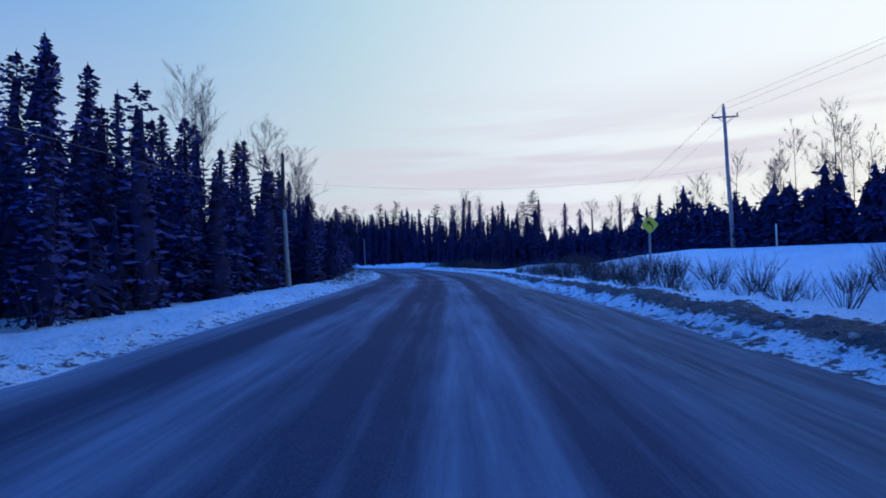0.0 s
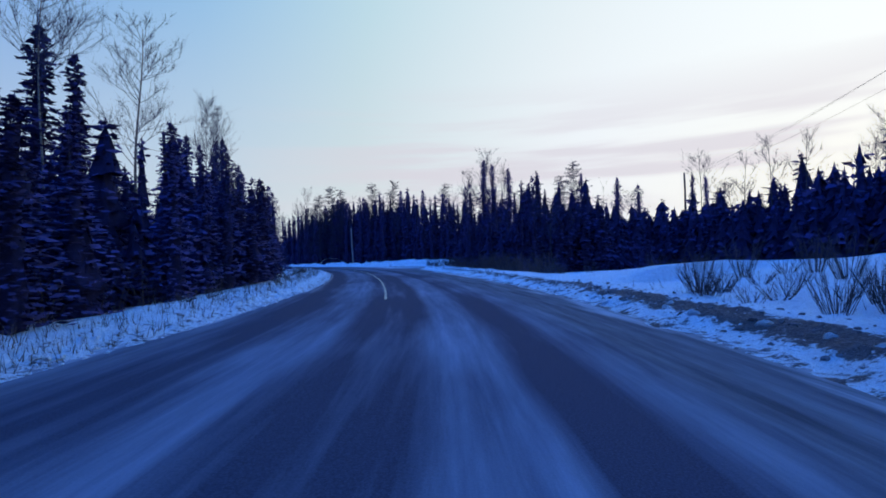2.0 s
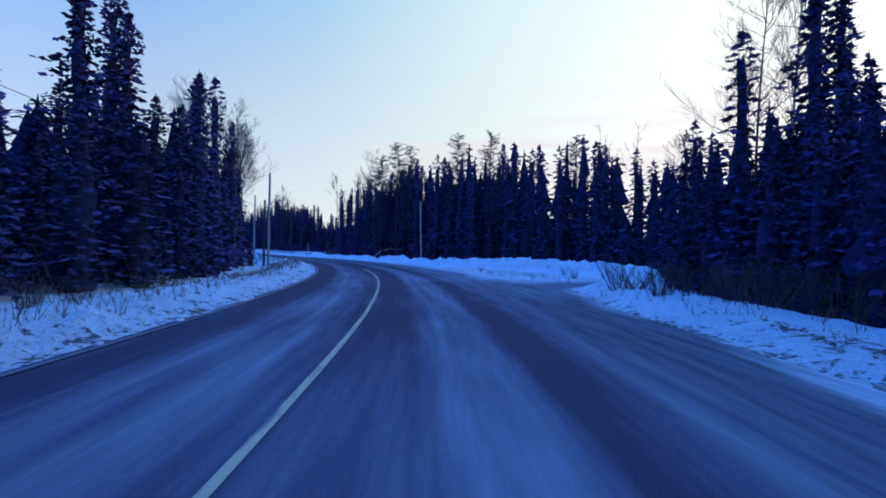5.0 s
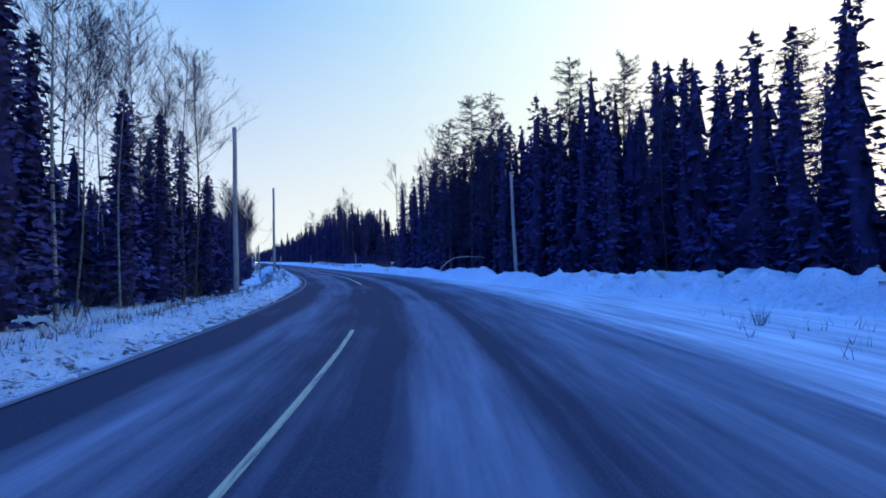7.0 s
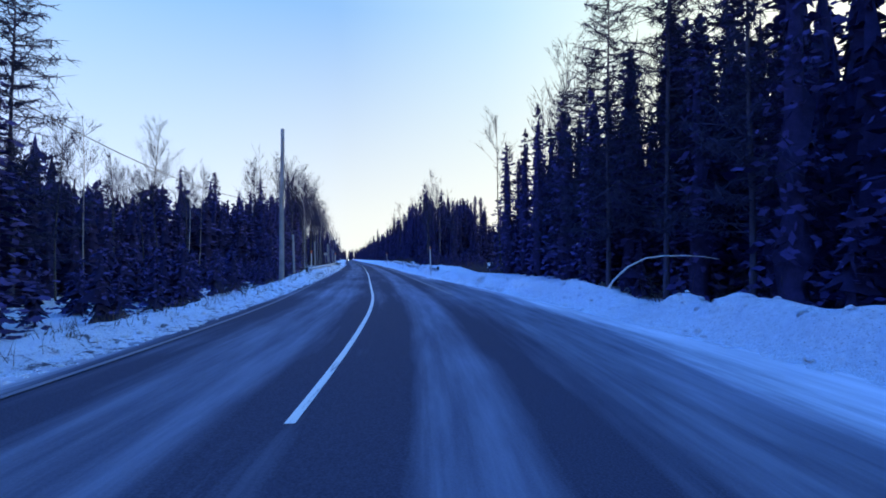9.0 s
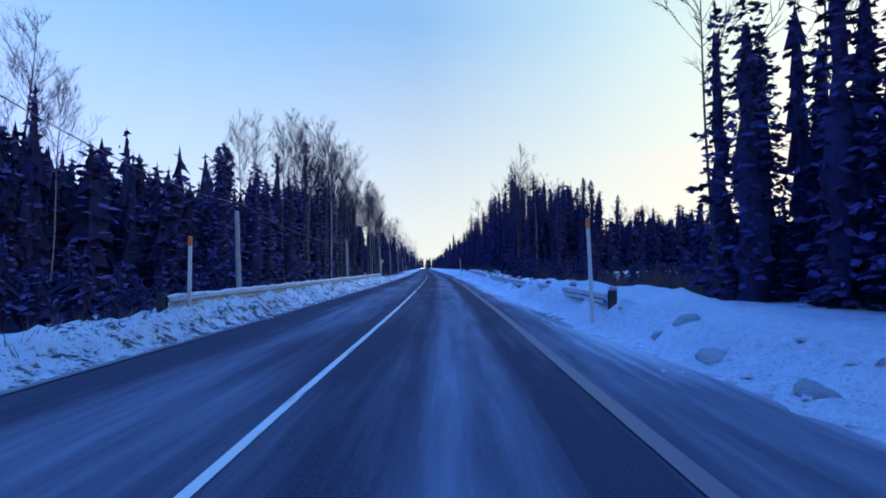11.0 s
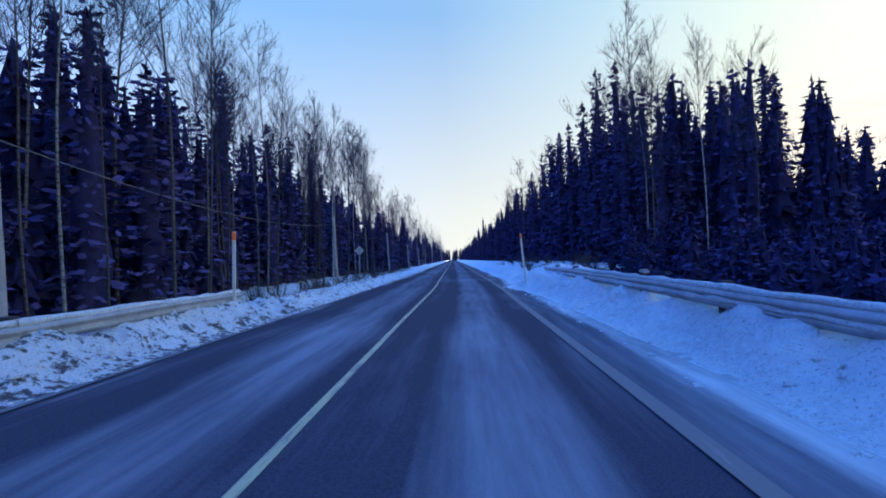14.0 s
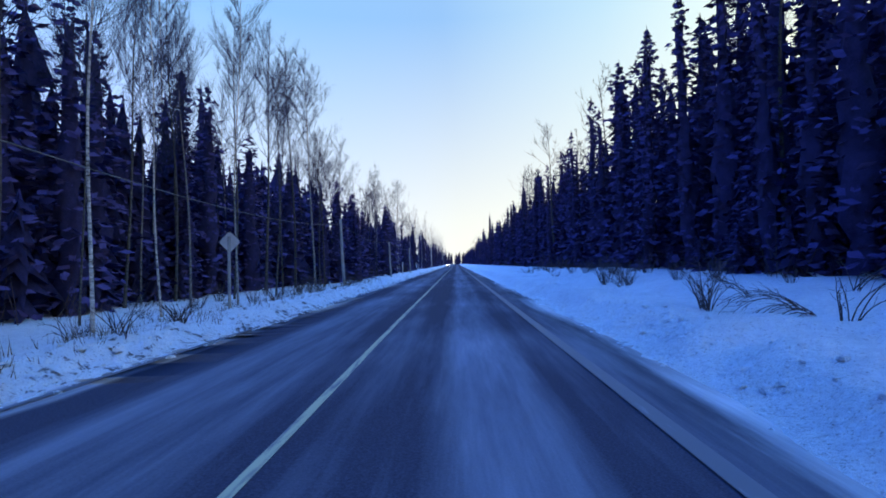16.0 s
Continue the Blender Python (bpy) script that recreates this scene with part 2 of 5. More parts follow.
M_SNOW = snow_mat("snow", (0.62, 0.71, 0.77), (0.80, 0.89, 0.94))
M_ROAD = road_mat("frosted_asphalt")
M_YELLOW = worn_paint("yellow_road_paint", (0.44, 0.41, 0.25), 0.45)
M_PALE = worn_paint("pale_road_paint", (0.66, 0.66, 0.58), 0.38)
M_WHITE = worn_paint("white_road_paint", (0.25, 0.26, 0.30), 0.68)
M_NEEDLE = speckled("spruce_needles", (0.047, 0.047, 0.155), (0.073, 0.071, 0.225), 1.5, 0.95, 0.2, spec=0.1, per_object=0.5)
# shade inside the spruce crowns, painted in as a darker needle tone
M_INNER_SHADE = speckled("inner_crown_shade", (0.016, 0.016, 0.046), (0.034, 0.033, 0.092), 3.0, 0.95, 0.3, spec=0.05)
M_SPBARK = speckled("spruce_bark", (0.028, 0.030, 0.055), (0.062, 0.064, 0.11), 3.0)
M_BIRCH = birch_bark("pale_bark")
M_TWIG = speckled("bare_twigs", (0.012, 0.016, 0.042), (0.03, 0.035, 0.08), 2.0, per_object=0.4)
M_SHRUB = speckled("shrub_stems", (0.03, 0.025, 0.032), (0.085, 0.065, 0.07), 3.0, per_object=0.4)
M_GRASS = speckled("dead_grass", (0.07, 0.06, 0.05), (0.16, 0.13, 0.11), 4.0)
M_GRIT = speckled("frozen_gravel", (0.035, 0.035, 0.04), (0.20, 0.20, 0.21), 9.0, 0.95, 0.6)
M_POLE = speckled("grey_pole_wood", (0.15, 0.15, 0.155), (0.34, 0.345, 0.35), 1.2, fine=14)
M_DARKPOLE = speckled("dark_pole_wood", (0.022, 0.023, 0.028), (0.055, 0.055, 0.064), 1.2, fine=14)
M_STEEL = speckled("galvanised_steel", (0.20, 0.23, 0.26), (0.36, 0.40, 0.44), 2.0, 0.6, 0.1, spec=0.4, metal=0.2)
M_SIGNY = speckled("yellow_sign_face", (0.55, 0.52, 0.04), (0.66, 0.62, 0.06), 3.0, 0.45, 0.05)
M_BLACK = speckled("black_paint", (0.012, 0.012, 0.012), (0.03, 0.03, 0.03), 4.0, 0.5, 0.05)
M_SIGNBACK = speckled("bare_aluminium", (0.32, 0.33, 0.35), (0.48, 0.49, 0.51), 3.0, 0.5, 0.05, metal=0.3)
M_POST = speckled("pale_marker_post", (0.42, 0.42, 0.40), (0.66, 0.66, 0.63), 3.0, 0.6, 0.1)
M_ORANGE = speckled("orange_reflector", (0.75, 0.13, 0.03), (0.95, 0.22, 0.06), 4.0, 0.4, 0.05)
M_CABLE = speckled("black_cable", (0.02, 0.02, 0.02), (0.05, 0.05, 0.05), 6.0, 0.6, 0.05)
M_RIMED = speckled("rimed_cable", (0.06, 0.062, 0.066), (0.17, 0.175, 0.18), 8.0, 0.8, 0.1)
M_GLASS = speckled("brown_porcelain", (0.06, 0.04, 0.03), (0.12, 0.08, 0.06), 6.0, 0.25, 0.02, spec=0.6)

# ---- plan: places along the road as (u, d); u runs with the road, about 15 m a unit, d is metres to the right of the drive line ----
AXIS = [(-0.59, -36.03), (0.01, -19.74), (0.60, -3.45), (1.02, 12.75), (1.22, 30.10), (0.69, 45.02), (-1.30, 59.75), (-4.05, 73.89), (-7.53, 87.76),
        (-12.17, 101.55), (-18.13, 114.59), (-25.47, 127.12), (-33.90, 138.90), (-44.05, 151.00), (-54.00, 162.40), (-63.33, 172.81), (-72.47, 182.92),
        (-81.87, 193.15), (-91.16, 203.28)]
U0, STRAIGHT = -2, Vector((-0.6905, 0.7233))
for k in range(1, 50):
    AXIS.append((-91.16 + 13.7 * k * STRAIGHT.x, 203.28 + 13.7 * k * STRAIGHT.y))


def axis(u):
    """The drive line at u: the place and the way ahead."""
    i = min(max(int(math.floor(u)) - U0, 1), len(AXIS) - 3)
    w = u - U0 - i
    p0, p1, p2, p3 = (Vector(AXIS[i + k]) for k in (-1, 0, 1, 2))
    a, b, c = 2 * p0 - 5 * p1 + 4 * p2 - p3, 3 * p1 - p0 - 3 * p2 + p3, p2 - p0
    if w < 0 or w > 1:                      # past the ends: straight on
        w0 = 0.0 if w < 0 else 1.0
        p = p1 if w < 0 else p2
        tan = (c + 2 * a * w0 + 3 * b * w0 * w0) / 2
        return p + tan * (w - w0), tan.normalized()
    return p1 + (c * w + a * w * w + b * w ** 3) / 2, ((c + 2 * a * w + 3 * b * w * w) / 2).normalized()


def place(u, d):
    p, t = axis(u)
    return p.x + t.y * d, p.y - t.x * d


AX_U = np.arange(-6, 66, 0.05)
AX_P = np.array([axis(u)[0][:] for u in AX_U])


def locate(x, y):
    """(u, d) of a place in the plan."""
    i = int(np.argmin((AX_P[:, 0] - x) ** 2 + (AX_P[:, 1] - y) ** 2))
    p, t = axis(AX_U[i])
    ox, oy = x - p.x, y - p.y
    return float(AX_U[i]) + (ox * t.x + oy * t.y) / 14.5, t.y * ox - t.x * oy


def lerp_table(table, u):
    return float(np.interp(u, [r[0] for r in table], [r[1] for r in table]))


LEFT_EDGE = [(-6, 6.5), (2.2, 6.7), (4.2, 5.6), (11, 5.6), (12, 5.5), (15, 5.5), (16, 5.6), (17, 5.2), (60, 5.2)]
RIGHT_EDGE = [(-6, 5.6), (1, 5.4), (2, 4.5), (3, 4.8), (6, 5.5), (6.5, 7), (6.9, 13), (7.6, 12.5), (8.2, 10.0), (8.7, 7.3), (9.5, 5.8), (10, 5.2), (11, 4.3),
              (12, 3.4), (15.3, 3.2), (15.6, 3.0), (15.76, 2.5), (15.95, 2.55), (16.15, 3.0), (17, 3.2), (60, 3.3)]
RIGHT_BANK = [(-6, 0.45), (1.4, 0.42), (2.3, 0.28), (5.5, 0.3), (6.6, 0.35), (7.2, 0.7), (8, 0.78), (8.8, 0.55), (10.3, 0.5), (10.6, 0.48), (11.6, 0.5), (12.1, 0.85), (12.6, 0.8), (13.1, 0.52), (13.9, 0.62), (14.5, 0.7), (15.55, 0.72), (15.74, 0.95), (15.95, 1.0), (16.15, 0.7), (16.4, 0.5), (16.9, 0.45), (18, 0.5), (24, 0.5), (60, 0.4)]
# the ploughed bank's crest beside the turnout: humps and notches along the road
RIGHT_CREST = [(9.0, 0.70), (9.09, 0.78), (9.12, 0.66), (9.2, 0.69), (9.27, 0.40), (9.34, 0.60), (9.42, 1.03), (9.48, 0.85), (9.52, 0.82), (9.54, 0.92), (9.57, 0.79), (9.61, 0.74), (9.66, 0.84), (9.72, 0.82), (9.75, 0.93),
               (9.78, 0.66), (9.83, 0.56), (9.87, 0.80), (9.90, 0.62), (9.95, 0.26), (10.0, 0.25), (10.06, 0.43), (10.12, 0.58), (10.2, 0.72), (10.3, 0.84), (10.38, 0.68), (10.5, 0.62), (10.62, 0.70), (10.84, 0.52), (11.05, 0.5)]
LEFT_BANK = [(-6, 0.2), (3, 0.18), (4, 0.26), (8, 0.28), (9.6, 0.24), (10.1, 0.15), (10.8, 0.18), (11.5, 0.4), (12, 0.56), (14.9, 0.56), (15.3, 0.34), (16, 0.3), (60, 0.3)]
RIGHT_FAR = [(-6, 1.6), (0, 1.6), (2.0, 2.0), (2.7, 2.1), (3.2, 1.3), (3.7, 0.5), (4.3, -0.1), (5.2, -0.45), (6.2, -0.2), (7, 0.0), (8.7, 0.0), (9.0, -0.6), (10.7, -0.6), (11.1, 0.0), (12.5, 0.0), (13.2, -1.3), (15.9, -1.0), (16.4, 0.75), (18.5, 0.95), (21, 0.7), (60, 0.3)]
LEFT_FAR = [(-6, -0.1), (8.5, -0.2), (10, -0.9), (15, -0.9), (16, -0.55), (16.5, -0.42), (16.8, -0.2), (19, -0.2), (60, 0.1)]


def smooth(a, b, x):
    w = min(max((x - a) / (b - a), 0.0), 1.0)
    return w * w * (3 - 2 * w)


def ground_z(u, d):
    """The height of snow and soil beside the road; the road itself lies at 0."""
    side = 1 if d > -1.8 else -1
    e = lerp_table(RIGHT_EDGE if side > 0 else LEFT_EDGE, u)
    o = (d if side > 0 else -d) - e
    if o < 0:
        return -0.03
    x, y = place(u, d)
    n1 = noise.noise((x * 0.55, y * 0.55, 0.0))
    n2 = noise.noise((x * 1.7, y * 1.7, 3.0))
    n3 = noise.noise((x * 3.6, y * 3.6, 7.0))
    n4 = noise.noise((x * 8.5, y * 8.5, 5.0))
    h = lerp_table(RIGHT_BANK if side > 0 else LEFT_BANK, u)
    rough = 1.0 if side > 0 else 1.9
    lumpy = smooth(6.8, 7.6, u) * (1 - smooth(10.6, 11.6, u)) if side > 0 else 0.0
    wide = 1.3 + 0.8 * lumpy
    crag = 0.6 * (1 - abs(2 * noise.noise((x * 0.55, y * 0.55, 11.0)))) + 0.4 * (1 - abs(2.2 * noise.noise((x * 1.4, y * 1.4, 17.0))))
    rise = smooth(0, wide, o + 0.35 * n1 + 0.2 * n2)
    z = h * rise * (1 + 0.35 * n1 + 0.25 * n2 + 1.15 * lumpy * (crag - 0.5)) + (0.07 * n3 + 0.04 * n4) * smooth(0, 0.5, o) * (rough + lumpy)
    if side > 0 and 8.9 < u < 11.1:
        blend = smooth(8.9, 9.05, u) * (1 - smooth(10.85, 11.05, u))
        heap = lerp_table(RIGHT_CREST, u) * smooth(0.1, 1.75, o + 0.25 * n1 + 0.12 * n2) * (1 - 0.85 * smooth(1.75, 3.0, o + 0.2 * n1)) + (0.05 * n3 + 0.03 * n4) * smooth(0, 0.5, o)
        z = z * (1 - blend) + heap * blend
    far = lerp_table(RIGHT_FAR if side > 0 else LEFT_FAR, u)
    early = 1.2 * smooth(5.5, 7.0, u) if side < 0 else 0.0
    fall = smooth(1.5 + wide * 0.9 - early, 5.5 + wide - 2 * early, o) if abs(far) < 1.0 or far < 0 else smooth(2.0, 19, o)
    z = z * (1 - fall) + (far + 0.16 * n1 + 0.05 * n2) * fall if far <= 1.0 else z * (1 - 0.6 * smooth(2, 5, o)) + (far + 0.12 * n1) * fall
    return z - 2.2 * smooth(45, 75, o)


def ground_at(x, y):
    u, d = locate(x, y)
    return ground_z(u, d) if abs(d) < 75 else -1.8


# ---- helpers for meshes ----


def mesh_of(name, verts, faces, materials, face_mats=None, smooth_shade=False):
    me = bpy.data.meshes.new(name)
    me.from_pydata([tuple(v) for v in verts], [], [tuple(f) for f in faces])
    for m in materials:
        me.materials.append(m)
    if face_mats is not None:
        me.polygons.foreach_set("material_index", face_mats)
    if smooth_shade:
        me.polygons.foreach_set("use_smooth", [True] * len(me.polygons))
    me.update()
    return me


def part_mesh(name, me, parent, label="", m=None):
    ob = new(name, me)
    ob.parent = parent
    if m is not None:
        ob.matrix_basis = m
    return tagged(ob, label) if label else ob


def part(name, bm, material, parent, label="", shade=False):
    me = bpy.data.meshes.new(name)
    bm.to_mesh(me)
    bm.free()
    me.materials.append(material)
    if shade:
        me.polygons.foreach_set("use_smooth", [True] * len(me.polygons))
    return part_mesh(name, me, parent, label)


def thing(name, m, label, category, group=""):
    ob = new(name)
    ob.empty_display_size = 0.3
    ob.matrix_basis = m
    return tagged(ob, label, category, group)


def box(bm, size, at=(0, 0, 0), turn=None, bevel=0.0):
    m = Matrix.Translation(at) @ (turn if turn is not None else Matrix()) @ Matrix.Diagonal((*size, 1))
    vs = bmesh.ops.create_cube(bm, size=1, matrix=m)["verts"]
    if bevel:
        es = {e for v in vs for e in v.link_edges}
        bmesh.ops.bevel(bm, geom=list(es), offset=bevel, segments=2, affect="EDGES", profile=0.6)
    return bm


def tube(points, radii, sides):
    """Verts and faces of a tapered tube along points."""
    pts = [Vector(p) for p in points]
    vs, fs = [], []
    ref = Vector((0.31, 0.83, 0.47))
    for i, p in enumerate(pts):
        t = (pts[min(i + 1, len(pts) - 1)] - pts[max(i - 1, 0)]).normalized()
        a = t.cross(ref).normalized()
        b = t.cross(a)
        for k in range(sides):
            w = 2 * math.pi * k / sides
            vs.append(p + (a * math.cos(w) + b * math.sin(w)) * radii[i])
    for i in range(len(pts) - 1):
        for k in range(sides):
            k2 = (k + 1) % sides
            fs.append((i * sides + k, i * sides + k2, (i + 1) * sides + k2, (i + 1) * sides + k))
    return vs, fs


def soft_normals(me, normals):
    """Foliage shaded as one soft body: given normals instead of those of the single blades."""
    me.polygons.foreach_set("use_smooth", [True] * len(me.polygons))
    me.normals_split_custom_set_from_vertices([tuple(n) for n in normals])


class Heap:
    """Verts and faces gathered from many pieces."""

    def __init__(self):
        self.v, self.f, self.m = [], [], []

    def add(self, vs, fs, mat=0):
        n = len(self.v)
        self.v.extend(vs)
        self.f.extend(tuple(i + n for i in f) for f in fs)
        self.m.extend([mat] * len(fs))

    def tube(self, points, radii, sides, mat=0):
        self.add(*tube(points, radii, sides), mat)

    def mesh(self, name, materials, shade=False):
        return mesh_of(name, self.v, self.f, materials, self.m, shade)


# ---- ground, road and snow verges ----
big = Heap()
rings = [0, 40, 120, 300, 700, 1600, 4200]
seg = 72
cx, cy = -60, 160
vs = [Vector((cx, cy, -1.9))]
for r in rings[1:]:
    for k in range(seg):
        a = 2 * math.pi * k / seg
        vs.append(Vector((cx + r * math.cos(a), cy + r * math.sin(a), -1.9)))
fs = [(0, 1 + k, 1 + (k + 1) % seg) for k in range(seg)]
for j in range(len(rings) - 2):
    for k in range(seg):
        a, b = 1 + j * seg, 1 + (j + 1) * seg
        fs.append((a + k, b + k, b + (k + 1) % seg, a + (k + 1) % seg))
big.add(vs, fs)
tagged(new("ground", big.mesh("ground", [M_SNOW])), "flat snow-covered ground under the woods out to the horizon", "ground", kind="structure")


def strip(name, us, ds_of, height, material, label, category, pack=None, dirt=None):
    """A sheet along the road, its cross-lines given by ds_of(u); with lane coordinates and cover attributes."""
    vs, fs, uv, pk, dt = [], [], [], [], []
    rows = None
    for u in us:
        ds = ds_of(u)
        rows = len(ds)
        for d in ds:
            x, y = place(u, d)
            vs.append((x, y, height(u, d)))
            uv.append((u * 14.6, d))
            pk.append(pack(u, d) if pack else 0.0)
            dt.append(dirt(u, d) if dirt else 0.0)
    for i in range(len(us) - 1):
        for k in range(rows - 1):
            a = i * rows + k
            fs.append((a, a + 1, a + rows + 1, a + rows))
    me = mesh_of(name, vs, fs, [material], smooth_shade=True)
    lay = me.uv_layers.new(name="lane")
    idx = np.empty(len(me.loops), dtype=np.int32)
    me.loops.foreach_get("vertex_index", idx)
    lay.data.foreach_set("uv", np.array(uv, dtype=np.float32)[idx].ravel())
    for key, vals in (("pack", pk), ("dirt", dt)):
        at = me.attributes.new(key, "FLOAT", "POINT")
        at.data.foreach_set("value", vals)
    ob = new(name, me)
    if me.polygons[0].normal.z < 0:
        me.flip_normals()
    return tagged(ob, label, category, kind="structure")


US = list(np.arange(-4, -0.5, 0.1)) + list(np.arange(-0.5, 19, 0.015)) + list(np.arange(19, 30, 0.12)) + list(np.arange(30, 64.1, 0.8))


def road_ds(u):
    l, r = -lerp_table(LEFT_EDGE, u) - 0.5, lerp_table(RIGHT_EDGE, u) + 0.6
    inner = [-5.4, -4, -2.6, -1.2, 0.2, 1.2, 2.0]
    return [l, l + 0.5, (l + 0.5) * 0.6 - 5.4 * 0.4] + inner + [2.0 + (r - 2.0) * w for w in (0.15, 0.35, 0.55, 0.75, 0.9, 1.0)]


def road_pack(u, d):
    n = noise.noise((u * 2.2, d * 0.5, 1.0)) * 0.4
    if d > 2:
        e = lerp_table(RIGHT_EDGE, u)
        turnout = smooth(6.4, 7.1, u) * (1 - smooth(10.6, 11.4, u))
        base = smooth(e - 1.6, e + 0.2, d) * 0.8
        rail = smooth(11.0, 11.6, u) * (1 - smooth(15.6, 16.2, u))
        side = max(turnout * smooth(3.0, 5.2, d), rail * 0.85 * smooth(1.9, 3.2, d), base)
        return side + n * smooth(2, 3, d)
    if d < -5.2:
        e = lerp_table(LEFT_EDGE, u)
        return smooth(-(e - 0.5), -(e + 0.3), d) + n
    return 0.0


def road_dirt(u, d):
    if d > 2:
        early = 1 - smooth(5.8, 6.8, u)
        late = smooth(15.8, 16.6, u)
        return max(early * smooth(2.2, 3.2, d), late * 0.8 * smooth(2, 2.6, d), 0.35)
    return 0.45 * smooth(-5.4, -6.2, d) if d < -5.4 else 0.0


strip("road", US, road_ds, lambda u, d: 0.012 * (1 - abs(min(max(d, -5.4), 2) + 1.7) / 3.7), M_ROAD,
      "two-lane asphalt road streaked with frost and packed snow", "road", road_pack, road_dirt)

OFF = [-0.35, 0.0, 0.15, 0.3, 0.45, 0.6, 0.8, 1.0, 1.2, 1.4, 1.6, 1.8, 2.05, 2.35, 2.7, 3.1, 3.6, 4.2, 5, 6, 7.2, 9, 11, 13.5, 17, 22, 28, 38, 52, 76]


def verge_dirt(u, d):
    if d > 0:
        o = d - lerp_table(RIGHT_EDGE, u)
        ridge = (1 - smooth(5.2, 6.2, u)) * smooth(0.5, 1.0, o) * (1 - smooth(1.5, 2.2, o))
        return (0.66 - 0.25 * smooth(2.6, 3.6, u)) * ridge + (1 - 0.75 * smooth(6.0, 7.0, u)) * (0.35 * (1 - smooth(0.0, 0.9, o)) + 0.30 * (1 - smooth(1.5, 3.0, o)))
    o = -d - lerp_table(LEFT_EDGE, u)
    rail = smooth(11.4, 12.0, u) * (1 - smooth(15.0, 15.5, u))
    return 0.12 * (1 - smooth(0.0, 1.0, o)) + (0.46 + 0.07 * rail) * (1 - smooth(1.0, 4.5, o))


strip("snow_verge_left", US, lambda u: [-lerp_table(LEFT_EDGE, u) - o for o in OFF], ground_z, M_SNOW,
      "rough ploughed snow along the road's left edge", "snow", dirt=verge_dirt)
strip("snow_verge_right", US, lambda u: [lerp_table(RIGHT_EDGE, u) + o for o in OFF], ground_z, M_SNOW,
      "ploughed snow bank and snowy ground along the road", "snow", dirt=verge_dirt)


def line_strip(name, u0, u1, d, width, material, label):
    def mid(u):          # the paint swings a little to the outside in the second bend
        return d + 0.24 * smooth(8.2, 9.2, u) * (1 - smooth(10.2, 11.6, u))

    strip(name, list(np.arange(u0, min(u1, 24), 0.06)) + list(np.arange(24, u1, 0.8)), lambda u: [mid(u) - width / 2, mid(u) + width / 2], lambda u, d: 0.02, material, label, "road marking")


line_strip("centre_line", 3.3, 7.9, -1.66, 0.10, M_YELLOW, "worn yellow centre line painted on the asphalt")
line_strip("centre_line", 9.35, 13.4, -1.66, 0.11, M_PALE, "pale worn centre line on the asphalt")
line_strip("centre_line", 13.46, 60, -1.66, 0.11, M_YELLOW, "worn pale yellow centre line coming out of the frost")
line_strip("edge_line_left", 3.7, 60, -5.35, 0.11, M_WHITE, "faded white edge line half under frost")
line_strip("edge_line_right", 10.5, 60, 1.95, 0.2, M_WHITE, "faded white edge line beside the shoulder")

# ---- trees ----


